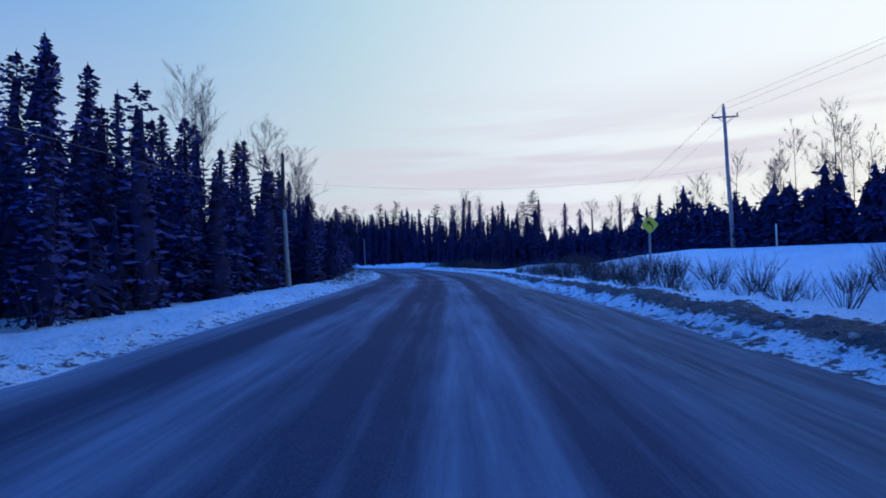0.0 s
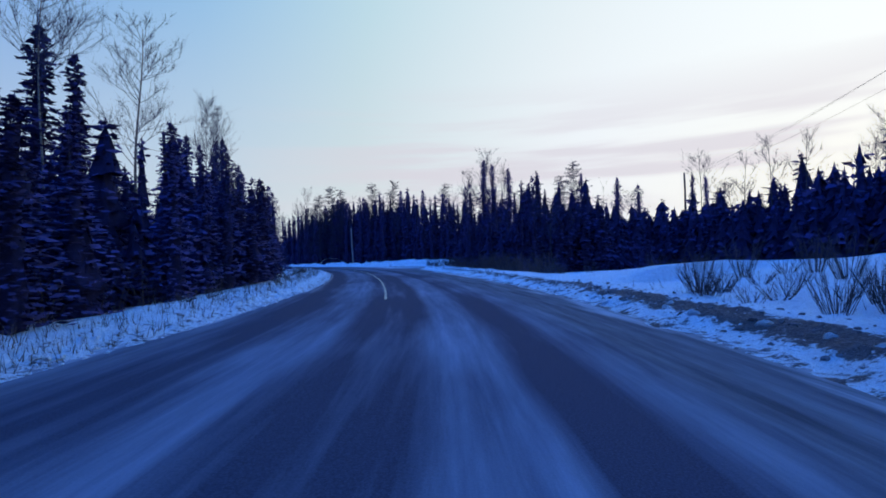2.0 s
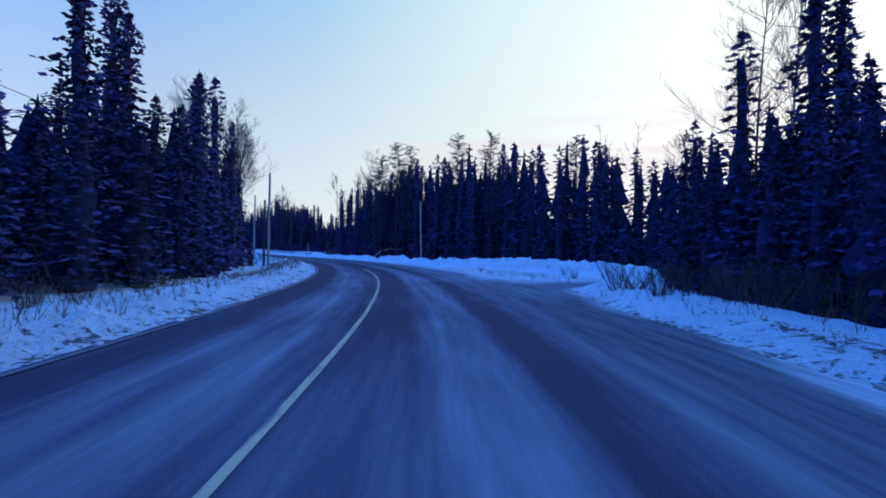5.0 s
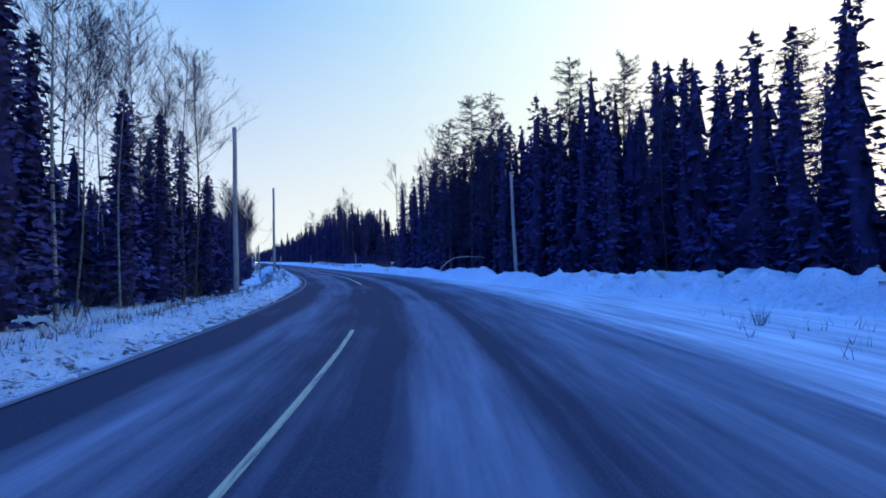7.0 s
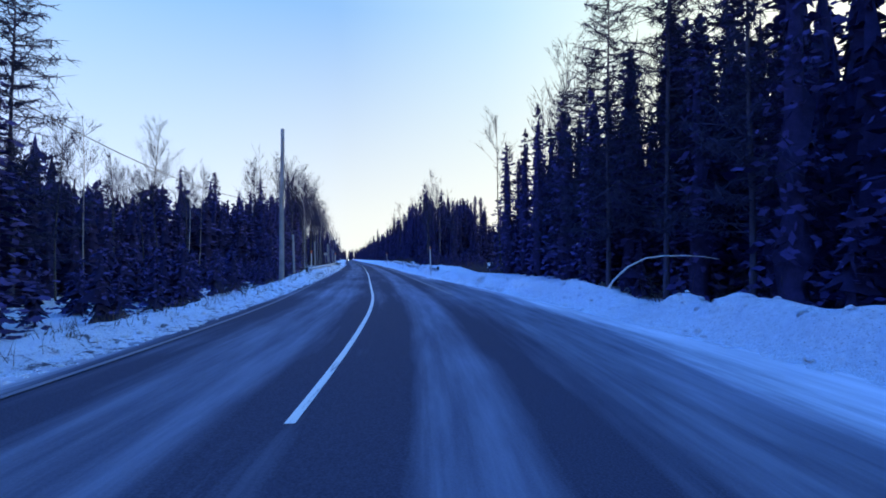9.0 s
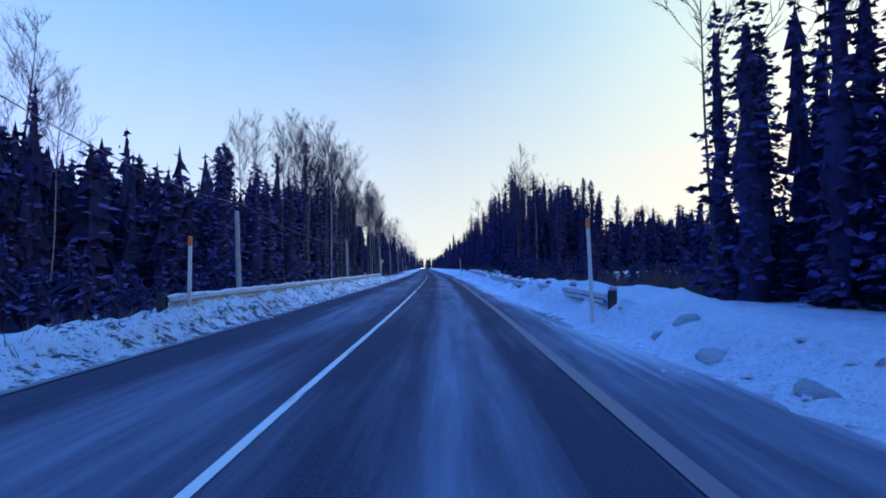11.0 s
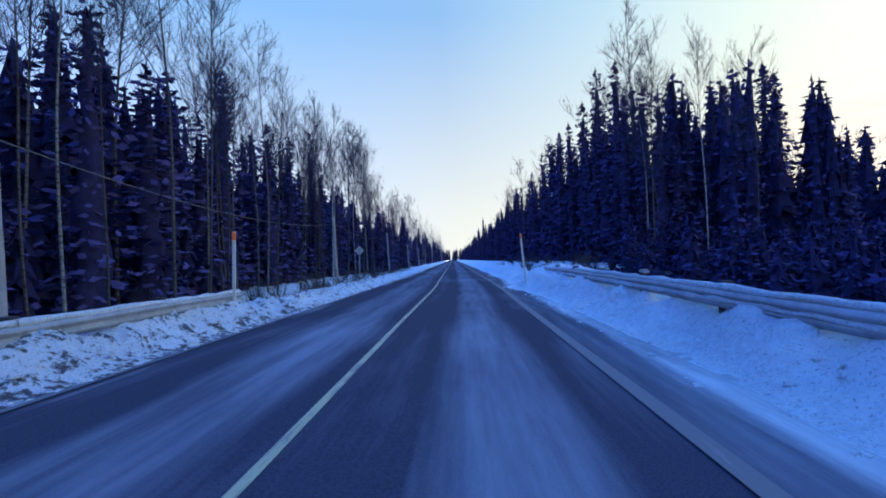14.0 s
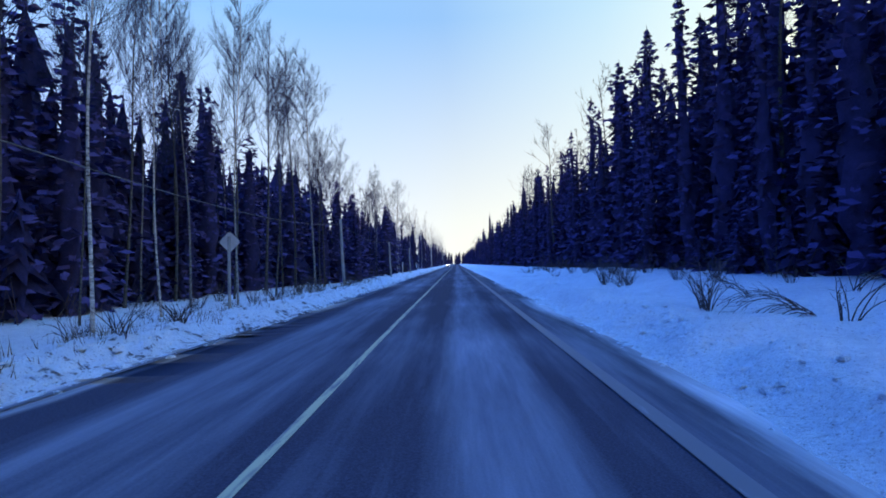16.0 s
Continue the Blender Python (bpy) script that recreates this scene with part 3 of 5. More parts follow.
def spruce_crown(rng, h, r_max, boughs, tufts, size, inner=0.5, taper=0.76):
    """Verts, triangles, normals and the count of spray triangles of a black spruce's crown: drooping boughs set with small tufts, a clubbed top."""
    vs, fs = [], []
    club = rng.uniform(0.86, 0.93)
    lean = rng.uniform(-0.015, 0.015)
    lobes = [(rng.random() * 6.28, rng.uniform(0.05, 0.85), rng.uniform(0.2, 0.45)) for _ in range(9)]

    def reach(w, a):
        r = r_max * ((1 - w) ** taper) * (0.8 + 0.2 * min(1.0, w * 6)) + 0.1
        if abs(w - club) < 0.07:
            r += 0.16 * r_max * (1 - abs(w - club) / 0.07)
        if club - 0.19 < w < club - 0.07:
            r *= 0.8
        for la, lw, ls in lobes:
            c = max(0.0, math.cos(a - la))
            r *= 1 + ls * c * max(0.0, 1 - abs(w - lw) * 12) - 0.7 * ls * c * max(0.0, 1 - abs(w - lw + 0.09) * 12)
        return r

    for i in range(boughs):
        w = ((i + rng.random()) / boughs) ** 0.94
        z = h * (0.02 + 0.965 * w)
        a = i * 2.39996 + rng.uniform(-0.5, 0.5)
        L = reach(w, a) * rng.uniform(0.6, 1.14)
        droop = L * rng.uniform(0.15, 0.5) * (1.0 if w < 0.85 else -0.5)
        ca, sa = math.cos(a), math.sin(a)
        for k in range(tufts):
            f = 0.12 + 0.91 * ((k + rng.random()) / tufts) ** 0.85
            side = rng.uniform(-0.42, 0.42) * L * (1.15 - 0.75 * f)
            c = Vector((lean * z + ca * L * f - sa * side, sa * L * f + ca * side, z - droop * f * f + 0.10 * L * max(0.0, f - 0.8) + rng.uniform(-0.1, 0.08)))
            sz = size * rng.uniform(0.6, 1.3) * (1 - 0.35 * w)
            d = Vector((ca + rng.uniform(-0.9, 0.9), sa + rng.uniform(-0.9, 0.9), rng.uniform(-0.75, 0.35))).normalized() * sz
            e = d.cross(Vector((rng.uniform(-1, 1), rng.uniform(-1, 1), rng.uniform(-0.5, 1)))).normalized() * sz * rng.uniform(0.4, 0.7)
            n = len(vs)
            vs += [tuple(c - d * 0.9), tuple(c + e + d * rng.uniform(-0.3, 0.3)), tuple(c + d * 1.1), tuple(c - e + d * rng.uniform(-0.3, 0.3))]
            fs += [(n, n + 1, n + 2), (n, n + 2, n + 3)]
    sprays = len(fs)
    # the dense inside, its shade put into a darker colour: a thin ragged core, and skirts one above the other where the
    # tufts are few
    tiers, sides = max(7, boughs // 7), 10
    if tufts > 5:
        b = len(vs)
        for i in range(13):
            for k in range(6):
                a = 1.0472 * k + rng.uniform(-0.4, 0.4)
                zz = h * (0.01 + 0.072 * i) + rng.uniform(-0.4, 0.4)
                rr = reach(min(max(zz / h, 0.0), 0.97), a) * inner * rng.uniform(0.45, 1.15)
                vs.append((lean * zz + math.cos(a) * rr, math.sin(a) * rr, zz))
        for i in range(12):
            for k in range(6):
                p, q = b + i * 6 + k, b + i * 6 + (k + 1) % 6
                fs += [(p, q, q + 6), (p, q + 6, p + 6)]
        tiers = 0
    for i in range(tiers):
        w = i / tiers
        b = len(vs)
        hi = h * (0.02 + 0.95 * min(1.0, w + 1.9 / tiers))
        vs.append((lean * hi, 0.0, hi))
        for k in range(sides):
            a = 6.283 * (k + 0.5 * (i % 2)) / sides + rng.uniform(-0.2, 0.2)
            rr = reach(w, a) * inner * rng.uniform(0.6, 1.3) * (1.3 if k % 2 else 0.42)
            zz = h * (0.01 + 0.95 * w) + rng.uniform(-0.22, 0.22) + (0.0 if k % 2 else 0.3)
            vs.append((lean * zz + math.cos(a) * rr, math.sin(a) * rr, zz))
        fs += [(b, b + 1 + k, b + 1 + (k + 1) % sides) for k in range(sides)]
    # leader
    b = len(vs)
    ox = lean * h
    vs += [(ox - 0.07, 0, h * 0.94), (ox + 0.07, 0.02, h * 0.94), (ox, 0, h + 0.2), (ox, -0.07, h * 0.94), (ox, 0.07, h * 0.94)]
    fs += [(b, b + 1, b + 2), (b + 3, b + 4, b + 2)]
    # the tufts turned to face out, and soft normals that lean out and up
    V = np.array(vs)
    out = np.stack([V[:, 0] - lean * V[:, 2], V[:, 1], np.full(len(V), 0.05)], 1)
    out /= np.linalg.norm(out, axis=1)[:, None]
    T = np.array(fs)
    G = np.cross(V[T[:, 1]] - V[T[:, 0]], V[T[:, 2]] - V[T[:, 0]])
    flip = (G * out[T].mean(1)).sum(1) < 0
    T[flip] = T[flip][:, ::-1]
    N = out + np.random.default_rng(len(vs)).uniform(-0.3, 0.3, out.shape) + np.array((0, 0, 0.7))
    N /= np.linalg.norm(N, axis=1)[:, None]
    return vs, [tuple(f) for f in T.tolist()], N.tolist(), sprays


def limb(rng, start, way, length, bends, curl, up):
    """Points of a crooked limb."""
    p, w, out = Vector(start), Vector(way).normalized(), [Vector(start)]
    for _ in range(bends):
        w = (w + Vector((rng.uniform(-curl, curl), rng.uniform(-curl, curl), rng.uniform(-curl, curl) + up))).normalized()
        p = p + w * (length / bends)
        out.append(p.copy())
    return out


def bare_tree(rng, h, trunk_r, limbs, subs, twigs, first=0.42, steep=0.75, spread=0.24, lean=0.03, sides=6, fine=True, thick=1.0):
    """A leafless broad-leaved tree: (trunk heap, limbs heap, twigs heap)."""
    T, B, W = Heap(), Heap(), Heap()
    n = 11
    ph = rng.random() * 6.28
    tr = []
    for i in range(n + 1):
        w = i / n
        tr.append(Vector((math.cos(ph) * lean * h * w + 0.10 * math.sin(w * 7 + ph), math.sin(ph) * lean * h * w + 0.10 * math.cos(w * 6 + ph * 2), h * w)))
    T.tube(tr, [trunk_r * (1.25 if i == 0 else 1) * (1 - 0.93 * i / n) + 0.008 for i in range(n + 1)], sides)
    for _ in range(limbs):
        w = first + (0.97 - first) * rng.random() ** 0.85
        f = w * n
        i = min(int(f), n - 1)
        s = tr[i].lerp(tr[i + 1], f - i)
        a = rng.random() * 6.283
        L = h * spread * (1.15 - 0.8 * (w - first) / (1 - first)) * rng.uniform(0.55, 1.15)
        way = Vector((math.cos(a), math.sin(a), steep * rng.uniform(0.7, 1.5)))
        pts = limb(rng, s, way, L, 4, 0.18, 0.12)
        r0 = max(0.018, trunk_r * (1 - w) * 0.55) * thick
        if fine:
            B.tube([pts[0], pts[1], pts[2], pts[4]], [r0, r0 * 0.75, r0 * 0.5, 0.007], 3)
        else:
            B.tube(pts[::2], [r0, r0 * 0.6, 0.01], 3)
        for _ in range(subs):
            q = rng.uniform(0.25, 0.95) * 4
            j = min(int(q), 3)
            s2 = pts[j].lerp(pts[j + 1], q - j)
            way2 = (pts[j + 1] - pts[j]).normalized() + Vector((rng.uniform(-0.8, 0.8), rng.uniform(-0.8, 0.8), rng.uniform(-0.1, 0.7)))
            p2 = limb(rng, s2, way2, L * rng.uniform(0.22, 0.5), 2, 0.2, 0.1)
            o = Vector((rng.uniform(-1, 1), rng.uniform(-1, 1), 0.2)).normalized() * (max(0.009, r0 * 0.34) if fine else 0.017)
            W.add([p2[0] - o, p2[0] + o, p2[1] + o * 0.8, p2[1] - o * 0.8, p2[2]], [(0, 1, 2, 3), (3, 2, 4)])
            for _ in range(twigs):
                s3 = p2[0].lerp(p2[2], rng.uniform(0.2, 1.0))
                e = s3 + ((p2[2] - p2[0]).normalized() + Vector((rng.uniform(-1, 1), rng.uniform(-1, 1), rng.uniform(-0.3, 0.9)))).normalized() * L * rng.uniform(0.12, 0.30)
                side = Vector((rng.uniform(-1, 1), rng.uniform(-1, 1), 0.2)).normalized() * (0.008 if fine else 0.017)
                W.add([s3 - side, s3 + side, e], [(0, 1, 2)])
    return T, B, W


def larch(rng, h, trunk_r, limbs, twigs):
    """A bare larch: a straight stem with thin level branches set with spurs."""
    T, B, W = Heap(), Heap(), Heap()
    lean = rng.uniform(-0.03, 0.03)
    tr = [Vector((lean * h * w, 0.06 * math.sin(w * 9), h * w)) for w in np.linspace(0, 1, 9)]
    T.tube(tr, [trunk_r * (1 - 0.92 * w) + 0.008 for w in np.linspace(0, 1, 9)], 6)
    for i in range(limbs):
        w = 0.16 + 0.82 * (i + rng.random()) / limbs
        f = w * 8
        k = min(int(f), 7)
        s = tr[k].lerp(tr[k + 1], f - k)
        a = rng.random() * 6.283
        L = 0.175 * h * (1.08 - w) ** 0.5 * rng.uniform(0.6, 1.2)
        way = Vector((math.cos(a), math.sin(a), rng.uniform(-0.15, 0.35)))
        pts = limb(rng, s, way, L, 3, 0.12, 0.06)
        B.tube(pts, [0.030, 0.022, 0.014, 0.005], 3)
        for _ in range(twigs):
            q = rng.uniform(0.15, 1.0) * 3
            j = min(int(q), 2)
            s3 = pts[j].lerp(pts[j + 1], q - j)
            e = s3 + Vector((rng.uniform(-1, 1), rng.uniform(-1, 1), rng.uniform(-0.8, 0.5))).normalized() * L * rng.uniform(0.16, 0.42)
            side = Vector((rng.uniform(-1, 1), rng.uniform(-1, 1), 0.3)).normalized() * 0.027
            W.add([s3 - side, s3 + side, e], [(0, 1, 2)])
    return T, B, W


rng = random.Random(11)
SPRUCE, BIRCH, LARCH = [], [], []
for i in range(7):                               # unit height 15 m
    r = (1.55, 1.25, 1.9, 1.4, 1.75, 1.15, 2.15)[i]
    v, f, normals, sprays = spruce_crown(rng, 15, r, 190, 10, 0.2, 0.31)
    crown = mesh_of("spruce_crown", v, f, [M_NEEDLE, M_INNER_SHADE], [int(sprays <= k < len(f) - 2) for k in range(len(f))])
    soft_normals(crown, normals)
    tv, tf = tube([(0, 0, -0.3), (0.02, 0, 4), (0, 0.03, 9), (0, 0, 14.6)], [0.15, 0.12, 0.075, 0.015], 6)
    SPRUCE.append((crown, mesh_of("spruce_trunk", tv, tf, [M_SPBARK])))
for i in range(7):                               # unit height 16 m
    T, B, W = bare_tree(rng, 16, rng.uniform(0.048, 0.08), 34 + 3 * (i % 3), 7, 7, first=(0.5, 0.42, 0.55, 0.36, 0.48, 0.6, 0.4)[i], steep=(0.9, 0.8, 1.1, 0.65, 1.0, 0.9, 0.7)[i],
                        spread=(0.22, 0.26, 0.20, 0.30, 0.24, 0.2, 0.27)[i], lean=0.035)
    B.add(W.v, W.f)
    BIRCH.append((T.mesh("pale_trunk", [M_BIRCH], True), B.mesh("bare_crown", [M_TWIG])))
for i in range(3):                               # unit height 18 m
    T, B, W = larch(rng, 18, 0.14, 165, 42)
    B.add(W.v, W.f)
    LARCH.append((T.mesh("larch_trunk", [M_SPBARK], True), B.mesh("larch_crown", [M_TWIG])))

SPRUCE_LABEL = "tall narrow dark spruce standing in snow at the wood's edge"
BIRCH_LABEL = "leafless pale-barked tree with fine bare branches"
LARCH_LABEL = "bare larch with a straight stem and thin level branches"
taken, spruces = [], []


def plant(kind, x, y, top, rng, lean=0.0, slim=1.0):
    z = ground_at(x, y) - 0.05
    h = max(top - z, 2.0)
    taken.append((x, y))
    if kind == "spruce":
        crown, trunk = SPRUCE[rng.randrange(len(SPRUCE))]
        s = h / 15.2
        wide = slim * min(max(s, 0.75), 1.15) * rng.uniform(0.9, 1.15)
        parts, label = (("trunk", trunk), ("crown", crown)), SPRUCE_LABEL
        spruces.append((x, y, z, h, wide))
    else:
        T, B = (BIRCH if kind == "birch" else LARCH)[rng.randrange(7 if kind == "birch" else 3)]
        s = h / (16.3 if kind == "birch" else 18.0)
        wide = slim * s * rng.uniform(0.9, 1.1)
        parts, label = (("trunk", T), ("crown", B)), BIRCH_LABEL if kind == "birch" else LARCH_LABEL
    m = Matrix.Translation((x, y, z)) @ Matrix.Rotation(rng.uniform(-0.025, 0.025) + lean, 4, "Y") @ Matrix.Rotation(rng.random() * 6.28, 4, "Z")
    ob = thing({"spruce": "spruce_tree", "birch": "birch_tree", "larch": "larch_tree"}[kind], m, label, "tree", kind + " trees along the road")
    size = Matrix.Diagonal((wide, wide, s, 1))
    for n, me in parts:
        q = part_mesh(n, me, ob, m=size)
        if n == "crown":
            tagged(q, kind="stuff")
    return ob


# trees that stand out against the sky: x, y, height of the top
LEFT_SPRUCES = [(-29.5, 34.2, 20.4), (-31.0, 33.2, 18.4), (-25.9, 34.0, 17.7), (-30.7, 44.9, 19.4), (-27.9, 43.2, 16.2), (-28.1, 45.6, 16.7), (-27.3, 47.0, 17.7), (-28.1, 55.5, 19.0, 1.8), (-19.1, 46.0, 14.6), (-26.8, 62.8, 18.6, 2.0), (-18.3, 55.7, 13.3),
                (-25.8, 79.7, 15.1), (-24.7, 75.6, 13.6), (-27.2, 79.1, 14.2), (-28.9, 83.8, 16.0), (-30.9, 88.0, 17.0), (-28.3, 88.0, 16.2), (-27.4, 89.1, 15.2),
                (-29.9, 96.5, 19.0), (-28.4, 98.2, 15.5), (-33.6, 102.0, 20.0), (-44.0, 128.9, 12.0), (-33.0, 110.0, 16.5), (-35.5, 113.0, 15.0), (-124.7, 213.4, 14.6), (-107.3, 179.4, 17.6)]
LEFT_BARE = [(-20.5, 55.5, 18.9, 1.3), (-17.0, 58.3, 16.2, 1.35), (-20.9, 77.0, 16.4), (-21.0, 37.0, 18.1), (-20.0, 39.5, 17.4), (-23.5, 80.0, 18.5), (-41.0, 127.6, 16.5), (-41.5, 119.0, 18.5), (-40.0, 122.0, 18.0), (-84.8, 156.8, 17.8),
             (-93.3, 176.7, 17.4), (-95.1, 184.7, 19.3), (-98.0, 188.0, 18.2), (-91.0, 180.0, 18.6), (-104.4, 195.3, 19.0), (-107.0, 199.5, 18.0), (-118.7, 209.1, 15.5), (-124.2, 213.0, 17.2),
             (-121.0, 212.0, 17.8), (-127.0, 220.0, 20.0), (-133.4, 227.8, 21.8), (-130.0, 224.0, 20.5)]
RIGHT_SPRUCES = [(5.45, 95.0, 14.5), (7.05, 95.8, 14.0), (9.2, 95.0, 13.2), (11.5, 96.0, 10.2), (50.3, 130.3, 17.0), (35.2, 130.4, 16.9), (39.4, 129.8, 15.1), (28.6, 132.5, 18.4), (59.4, 142.0, 18.2),
                 (-20.1, 151.3, 17.1), (-10.0, 144.1, 17.5), (-5.1, 147.3, 17.9), (-8.2, 142.1, 16.6), (-24.6, 152.6, 16.0), (4.9, 158.0, 20.0), (-34.5, 159.8, 13.2), (-27.7, 156.1, 15.0), (-43.1, 172.3, 14.7),
                 (-48.4, 179.4, 13.4), (-43.3, 173.1, 9.0), (-40.0, 168.6, 14.5)]
CORNER_SPRUCES = [(-81.9, 229.5, 17.0), (-83.2, 229.7, 15.4), (-81.2, 231.9, 16.8), (-79.6, 238.3, 14.7), (-87.4, 224.7, 15.7), (-90.8, 235.0, 16.9), (-92.1, 227.0, 16.5), (-84.3, 229.1, 15.9), (-97.2, 232.0, 18.8),
                  (-104.3, 235.0, 16.9), (-107.6, 243.0, 17.5), (-105.5, 241.0, 16.3), (-88.5, 230.5, 14.0), (-94.5, 229.5, 15.0), (-99.5, 235.5, 16.0)]
RIGHT_LARCHES = [(-17.6, 146.6, 19.6), (-25.6, 150.5, 18.9), (-29.4, 154.8, 20.4), (0.0, 147.0, 19.1), (-40.0, 168.9, 16.4), (-33.0, 157.5, 18.8), (27.6, 133.1, 20.9), (-13.0, 150.0, 20.6), (24.0, 131.0, 17.5), (-36.5, 163.5, 17.0)]
RIGHT_BARE = [(61.0, 74.2, 19.0), (66.0, 78.0, 18.0), (56.0, 76.0, 16.5), (45.3, 79.2, 15.0), (70.0, 70.0, 19.0), (5.9, 97.0, 15.8), (3.2, 94.0, 12.5), (-89.1, 222.2, 22.0), (-97.0, 238.0, 20.5)]
rng = random.Random(5)
for kind, rows, slim in (("spruce", LEFT_SPRUCES, 1.3), ("birch", LEFT_BARE, 1.0), ("spruce", RIGHT_SPRUCES, 1.15), ("spruce", CORNER_SPRUCES, 1.15), ("larch", RIGHT_LARCHES, 1.0), ("birch", RIGHT_BARE, 1.05)):
    for x, y, top, *wide in rows:
        plant(kind, x, y, top, rng, slim=wide[0] if wide else slim)
plant("larch", -58.5, 136.7, 17.0, rng, slim=1.25)
for u, d in ((10.72, 15.6), (10.86, 17.0), (10.6, 17.4), (11.1, 16.0), (10.95, 19.0)):
    plant("spruce", *place(u, d), rng.uniform(16, 18), rng, slim=1.3)

for k in range(22):
    x, y = place(14.4 + 0.19 * k + rng.uniform(-0.08, 0.08), -rng.uniform(10.8, 13.4))
    plant("birch", x, y, rng.uniform(12, 17), rng, lean=rng.uniform(-0.06, 0.06), slim=0.85)
for k in range(9):
    x, y = place(10.7 + 0.24 * k + rng.uniform(-0.1, 0.1), -rng.uniform(17.5, 21))
    plant("birch", x, y, rng.uniform(8.5, 11.5), rng, lean=rng.uniform(-0.06, 0.06), slim=1.1)
for x, y, top in ((-81.8, 214.5, 15.0), (-79.7, 216.5, 14.0), (-85.1, 214.9, 15.5), (-85.6, 215.6, 14.0), (-84.6, 215.4, 13.0)):
    plant("birch", x, y, top, rng, lean=rng.uniform(-0.07, 0.07), slim=0.9)
plant("birch", 11.0, 78.1, 6.8, rng, slim=1.35)
plant("birch", 20.8, 85.0, 8.2, rng, slim=1.3)
plant("spruce", 18.0, 72.5, 2.6, rng, slim=0.8)

# the wood's depth: stretch, front line, height low and high, share of bare trees
WOODS_LEFT = [(-1.5, 2.3, -13, 6.5, 10.5, 0.04), (2.3, 5.0, -11, 5, 8.5, 0.0), (5.0, 7.0, -12.5, 6.5, 10, 0.06), (7.0, 7.9, -12.5, 8, 12, 0.06), (7.9, 10.0, -12.5, 8, 13, 0.22), (10.0, 13.0, -23, 6.5, 9.5, 0.4), (13.0, 14.6, -13.5, 7, 10.5, 0.12), (14.6, 16.2, -13.5, 10, 14.5, 0.12), (16.2, 17.6, -16.5, 11.5, 15.5, 0.12),
              (17.6, 19.2, -16.5, 9.5, 14, 0.3), (19.2, 26, -12.5, 7.5, 12, 0.3), (26, 60, -12, 9, 14, 0.35)]
WOODS_RIGHT = [(-1.5, 2.2, 45, 6, 9.5, 0.8), (2.2, 3.6, 36, 8, 11, 0.6), (3.6, 5.2, 33, 7, 10.5, 0.45), (5.2, 6.1, 17, 4.5, 7.5, 0.3), (6.0, 6.75, 14.5, 7, 11, 0.15), (6.75, 8.0, 26, 10, 14, 0.08), (8.0, 9.0, 20, 11, 15, 0.06), (9.0, 9.6, 14.5, 11.5, 15.5, 0.05), (9.6, 13.0, 14.5, 13, 17, 0.04),
               (13.0, 16.6, 40, 6.5, 9.5, 0.1), (16.6, 17.5, 13.5, 11, 15, 0.08), (17.5, 19, 13.5, 13, 17.5, 0.12), (19, 26, 13.5, 11, 16, 0.07), (16.9, 20, 37.5, 8, 12.5, 0.1), (16, 24, 66, 9, 13, 0.1), (26, 60, 12.5, 10, 15, 0.08)]
WOODS = WOODS_LEFT + WOODS_RIGHT
heaps = {"left": [Heap(), Heap()], "right": [Heap(), Heap()]}
norms = {id(h[0]): [] for h in heaps.values()}
FAR_SPRUCE = [spruce_crown(rng, 15, r, 50, 4, 0.33, 0.44) for r in (1.6, 1.95, 1.4, 1.8)]
MID_SPRUCE = [spruce_crown(rng, 15, r, 92, 7, 0.24, 0.35) for r in (1.6, 1.95, 1.4, 1.8)]
TINY_SPRUCE = [spruce_crown(rng, 15, r, 34, 2, 0.44, 0.6, 0.8) for r in (1.5, 1.8, 1.3, 1.65)]
FAR_BARE = []
for i in range(4):
    T, B, W = bare_tree(rng, 16, 0.085, 20, 4, 5, first=0.4 + 0.05 * i, steep=0.9, spread=0.24, sides=4, fine=False)
    H = Heap()
    H.add(T.v, T.f)
    H.add(B.v, B.f)
    H.add(W.v, W.f)
    FAR_BARE.append((H.v, H.f, len(T.f)))


TINY_BARE = []
for i in range(3):
    T, B, W = bare_tree(rng, 16, 0.09, 11, 3, 3, first=0.4 + 0.06 * i, steep=0.9, spread=0.24, sides=3, fine=False)
    H = Heap()
    H.add(T.v, T.f)
    H.add(B.v, B.f)
    H.add(W.v, W.f)
    TINY_BARE.append((H.v, H.f, len(T.f)))


def scatter_far(heap, src, x, y, h, unit, wide, split=None):
    z, a = ground_at(x, y) - 0.1, rng.random() * 6.28
    s, c, sn = h / unit, math.cos(a) * wide, math.sin(a) * wide
    n = len(heap.v)
    heap.v.extend((x + v[0] * c - v[1] * sn, y + v[0] * sn + v[1] * c, z + v[2] * s) for v in src[0])
    heap.f.extend(tuple(i + n for i in f) for f in src[1])
    if split is None:
        norms[id(heap)].extend((v[0] * c / wide - v[1] * sn / wide, v[0] * sn / wide + v[1] * c / wide, v[2]) for v in src[2])
    n = len(src[1])
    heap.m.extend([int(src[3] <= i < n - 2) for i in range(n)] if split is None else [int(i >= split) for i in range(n)])


